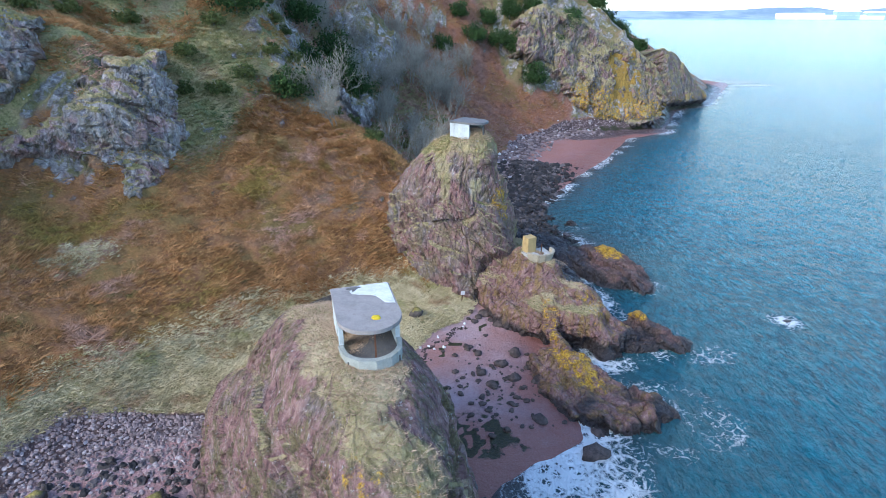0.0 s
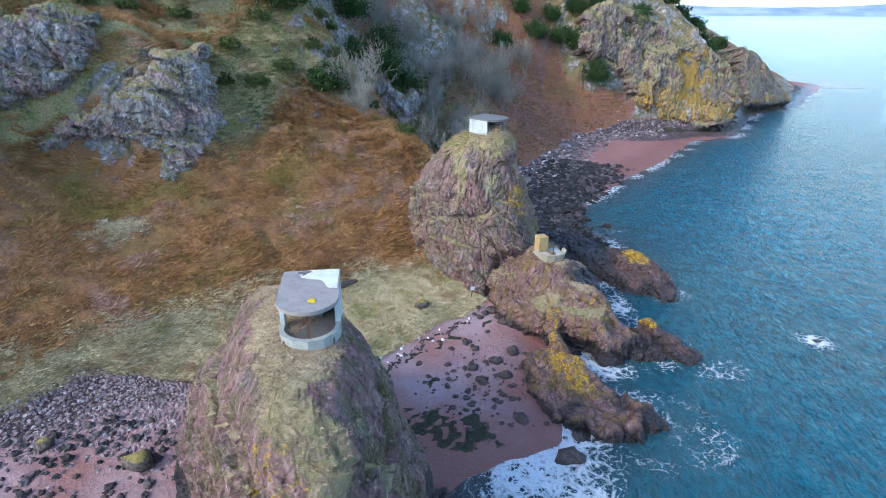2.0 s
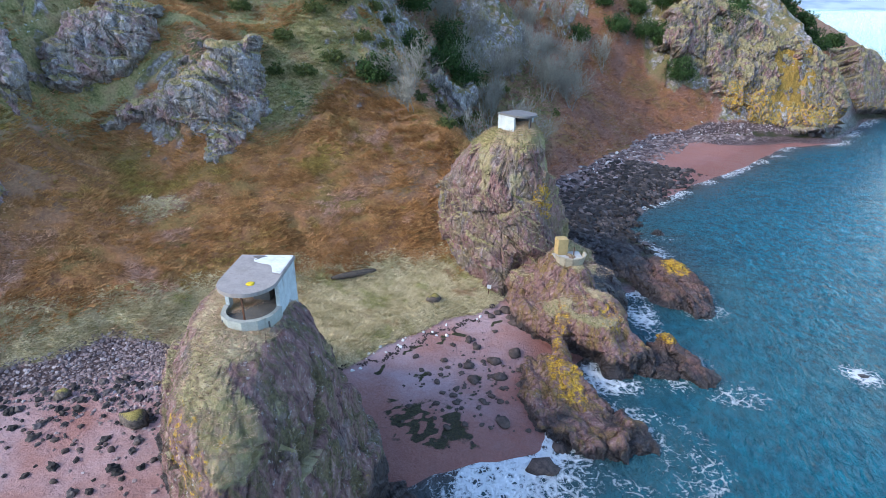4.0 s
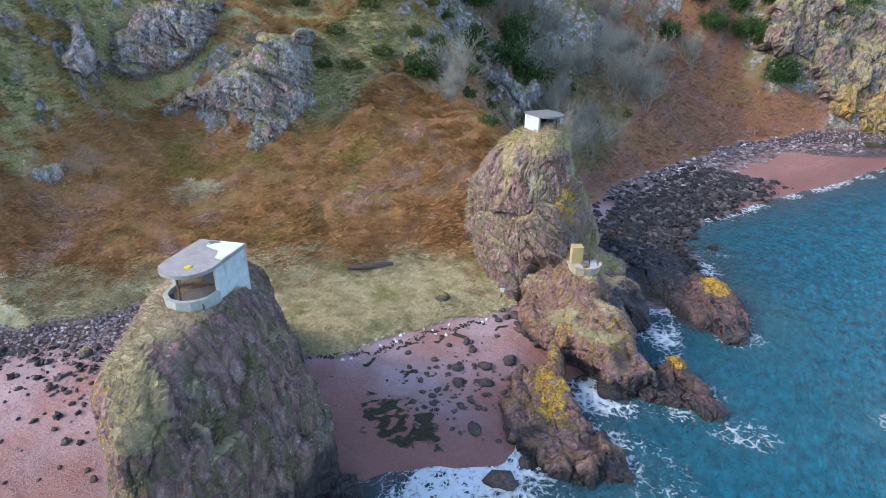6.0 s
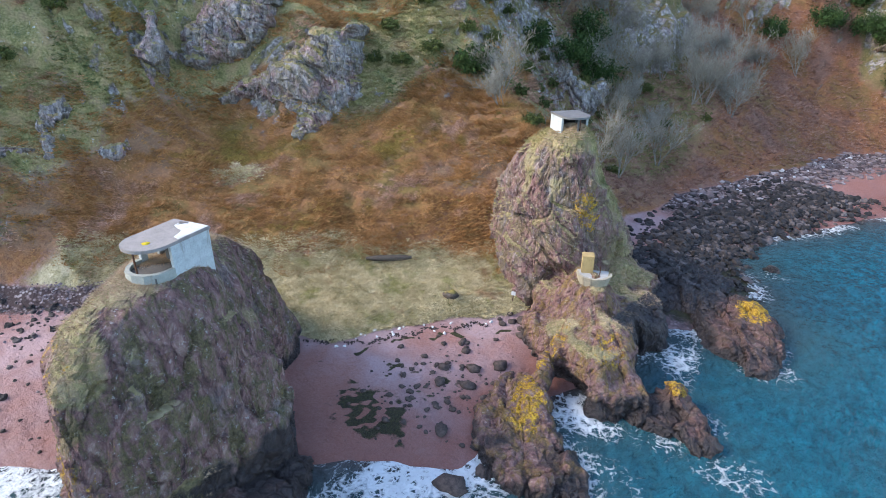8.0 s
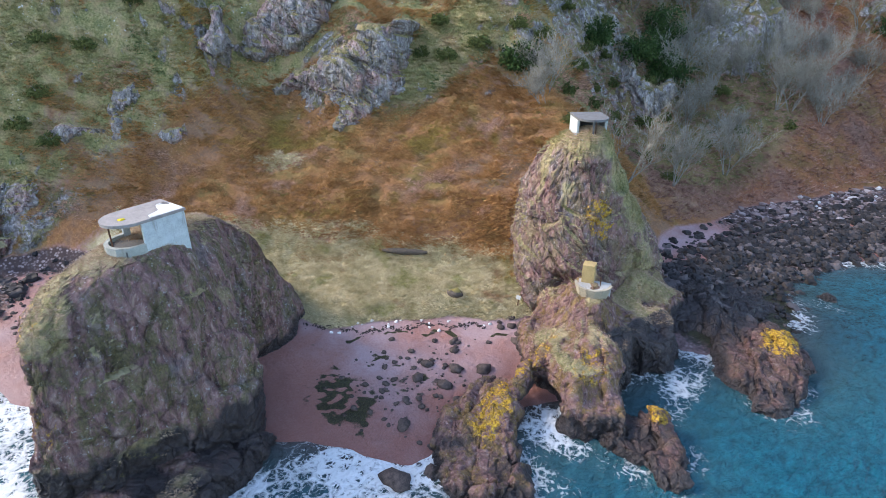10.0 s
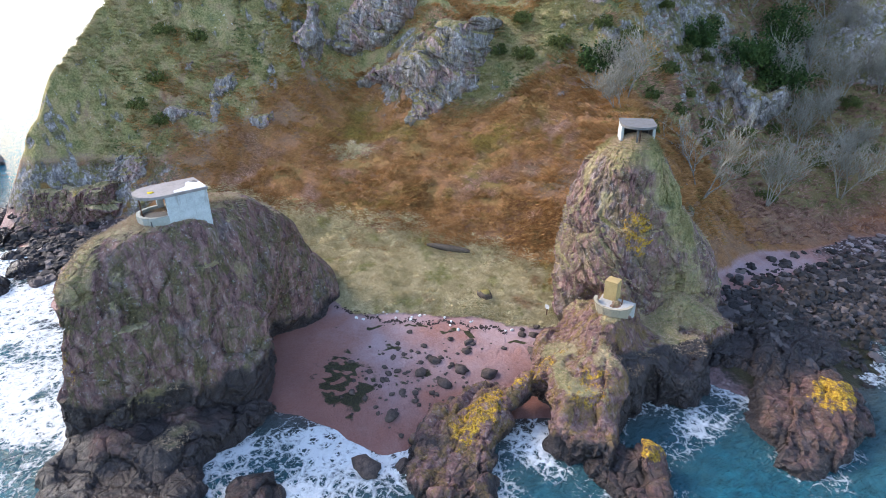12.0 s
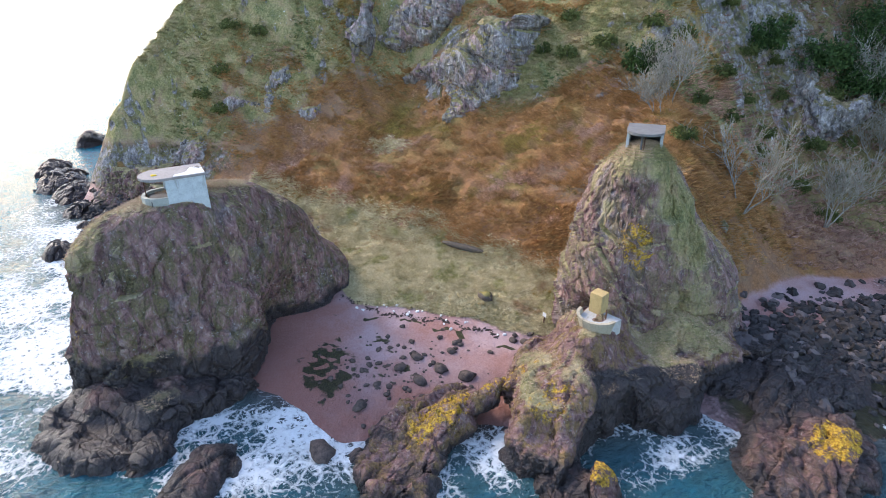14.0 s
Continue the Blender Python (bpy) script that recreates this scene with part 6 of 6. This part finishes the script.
    shingle = s.done(s.mix(0.3, s.ramp(r, (0.0, (0.07, 0.055, 0.055)), (0.4, (0.18, 0.125, 0.12)), (0.85, (0.26, 0.20, 0.195)), (1.0, (0.42, 0.37, 0.36))), s.ramp(s.noise(8.0), (0.3, (0.08, 0.06, 0.06)), (0.7, (0.35, 0.28, 0.26)))), 0.85)
    s = Shader("black_boulder")
    r = s.node("NewGeometry").outputs["Random Per Island"]
    black = s.done(s.ramp(r, (0.0, (0.012, 0.011, 0.011)), (0.75, (0.045, 0.037, 0.035)), (1.0, (0.13, 0.105, 0.10))), 0.75, 0.3)
    strew("shingle", 5200, lambda g: (lambda x: (x, min(35.5, 37 + 0.35 * (x + 20) * (x < -20)) - abs(g.normal(0, 4.2))))(g.uniform(-38, -11)), 0.14, "loose pebbles along the top of the red beach", shingle, 3)
    strew("boulder_strand", 3400, lambda g: (lambda y: (10.6 + 0.3 * max(0, y - 88) + g.normal(0, 3.6), y))(g.uniform(70, 118)), 0.42, "black wrack-covered boulders along the shore", black, 5, 99, 2, lambda x, y: y < 71.0)
    strew("beach_rocks", 260, lambda g: (lambda x: (x, 31 + 0.75 * min(0, x + 24) - abs(g.normal(0, 5.0))))(g.uniform(-38, -14)), 0.26, "dark wet rocks scattered over the red beach", black, 17, 99, 2)
    strew("western_boulders", 700, lambda g: (g.uniform(-58, -30), g.normal(9.5, 3.2)), 0.6, "black boulders below the western slope", black, 7, 99, 2, lambda x, y: x > -31)
    wrack = plain_material("tide_wrack", (0.02, 0.014, 0.012), (0.07, 0.05, 0.042), 5.0, 0.8, 0.03)
    line = [(-9.0, 36.6), (-5.4, 38.8), (-3.2, 41.6), (-1.8, 44.4), (0.2, 47.5), (2.2, 49.8)]

    def along(g):
        k = min(int(g.uniform(0, 5)), 4)
        t = g.uniform(0, 1)
        (ax, ay), (bx, by) = line[k], line[k + 1]
        u = k + t
        w = 0.3 * math.sin(u * 5.1) + 0.2 * math.sin(u * 13 + 1) + g.normal(0, 0.16)
        return ax + (bx - ax) * t + w * 0.8, ay + (by - ay) * t - w * 0.6
    strew("tide_wrack", 420, along, 0.09, "dark line of wrack along the tide mark", wrack, 21)
    pale = plain_material("bleached_stone", (0.34, 0.33, 0.32), (0.6, 0.58, 0.56), 0.8, 0.85, 0.02)
    strew("pale_stones", 520, lambda g: (g.uniform(2, 44), g.uniform(92, 157)), 0.3, "pale stones along the top of the far beach", pale, 13, 3.0)
    strew("far_shingle", 3200, lambda g: (g.uniform(2, 42), g.uniform(96, 156)), 0.4, "grey stones along the far beach", shingle, 9, 8)


build_stones()


# ---- the log above the beach ----
def build_log():
    rng = np.random.default_rng(3)
    n, m, L = 26, 12, 5.0
    t = np.linspace(-0.5, 0.5, n)[:, None]
    a = np.linspace(0, 2 * np.pi, m, endpoint=False)[None]
    r = (0.36 - 0.30 * np.abs(t) ** 2.5 * 4) * (1 + 0.18 * fbm(t * 9, np.cos(a) * 1.5, np.sin(a) * 1.5, 3, 5))
    r = np.maximum(r, 0.04)
    x, y, z = t * L + 0 * a, r * np.cos(a) * 1.3 + 0.25 * t, r * np.sin(a) * 0.9 + 0.25
    f = np.array([[i * m + j, (i + 1) * m + j, (i + 1) * m + (j + 1) % m, i * m + (j + 1) % m] for i in range(n - 1) for j in range(m)])
    ob = new("driftwood_log", mesh_np("driftwood_log", np.stack([x, y, z], -1).reshape(-1, 3), f[:, ::-1], M_TIMBER, True))
    ob.matrix_world = pose(-11.6, 50.3, ground_at(-11.6, 50.3), 0, 3, 46)
    tagged(ob, "dark weathered log lying in the grass", "log")


build_log()


def build_door_slab():
    bm = bmesh.new()
    box(bm, -0.75, 0.75, -0.5, 0.5, -0.5, 0.1, 0.03)
    ob = part("concrete_slab", bm, M_CONC, None, "", pose(-6.1, 23.6, 14.7, 3, -8, 15.7))
    tagged(ob, "cracked concrete doorstep slab beside the lookout", "slab")


build_door_slab()


# ---- notice beside the beach ----
def build_notice():
    thing = new("notice_post")
    x, y = 2.0, 54.2
    thing.matrix_world = pose(x, y, ground_at(x, y), 0, 4, 20)
    tagged(thing, "small white notice on a rusty post above the beach", "notice")
    bm = bmesh.new()
    box(bm, -0.04, 0.04, -0.04, 0.04, -0.3, 1.2)
    part("post", bm, M_IRON, thing)
    bm = bmesh.new()
    box(bm, -0.22, 0.22, -0.075, -0.045, 0.85, 1.3, 0.01)
    part("panel", bm, M_SCREED, thing, "blank white panel")


build_notice()


# ---- the far shore ----
def build_far_shore():
    # Distance haze is painted: the land's own colour is made pale and bluish.
    s = Shader("far_land_haze_tinted")
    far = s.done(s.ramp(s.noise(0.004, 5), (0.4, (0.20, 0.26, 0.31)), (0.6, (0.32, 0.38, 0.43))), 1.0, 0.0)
    n = 120
    x = np.linspace(-600, 5200, n)
    y = 4300 - 0.12 * (x - 2400)
    rows = []
    for k, (dy, hz) in enumerate(((0, 0.2), (30, 6), (300, 14), (700, 45), (1100, 75))):
        rows.append(np.stack([x, y + dy * 0.35, hz * (1 + 0.5 * fbm(x * 0.002 + k, 0 * x, 0, 4, 7)) + 0 * x], -1))
    V = np.stack(rows, 1)
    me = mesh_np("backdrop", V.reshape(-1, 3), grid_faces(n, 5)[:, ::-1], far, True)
    tagged(new("backdrop", me), "low far shore beyond the water, haze put into its colour", "far shore", kind="structure")
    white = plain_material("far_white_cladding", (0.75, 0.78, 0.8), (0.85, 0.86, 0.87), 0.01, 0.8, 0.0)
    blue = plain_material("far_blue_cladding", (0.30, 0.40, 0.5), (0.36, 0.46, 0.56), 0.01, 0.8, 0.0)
    for cx, w, h, mat in ((2480, 300, 42, white), (2780, 150, 60, blue), (3010, 230, 52, blue), (2800, 420, 30, white), (3200, 300, 26, white)):
        thing = new("far_shed")
        tagged(thing, "large pale industrial shed across the water", "shed", "sheds across the water")
        thing.matrix_world = pose(cx, 4290 - 0.12 * (cx - 2400), 0, 0, 0, -7)
        bm = bmesh.new()
        box(bm, -w / 2, w / 2, -20, 40, 0, h * 0.8)
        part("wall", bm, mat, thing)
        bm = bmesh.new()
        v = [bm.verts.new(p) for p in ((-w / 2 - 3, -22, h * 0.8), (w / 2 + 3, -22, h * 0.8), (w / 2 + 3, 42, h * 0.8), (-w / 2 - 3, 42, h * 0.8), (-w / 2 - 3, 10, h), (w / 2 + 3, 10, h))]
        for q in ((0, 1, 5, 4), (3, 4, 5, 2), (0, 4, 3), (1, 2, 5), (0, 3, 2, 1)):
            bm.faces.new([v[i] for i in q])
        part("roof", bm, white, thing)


build_far_shore()
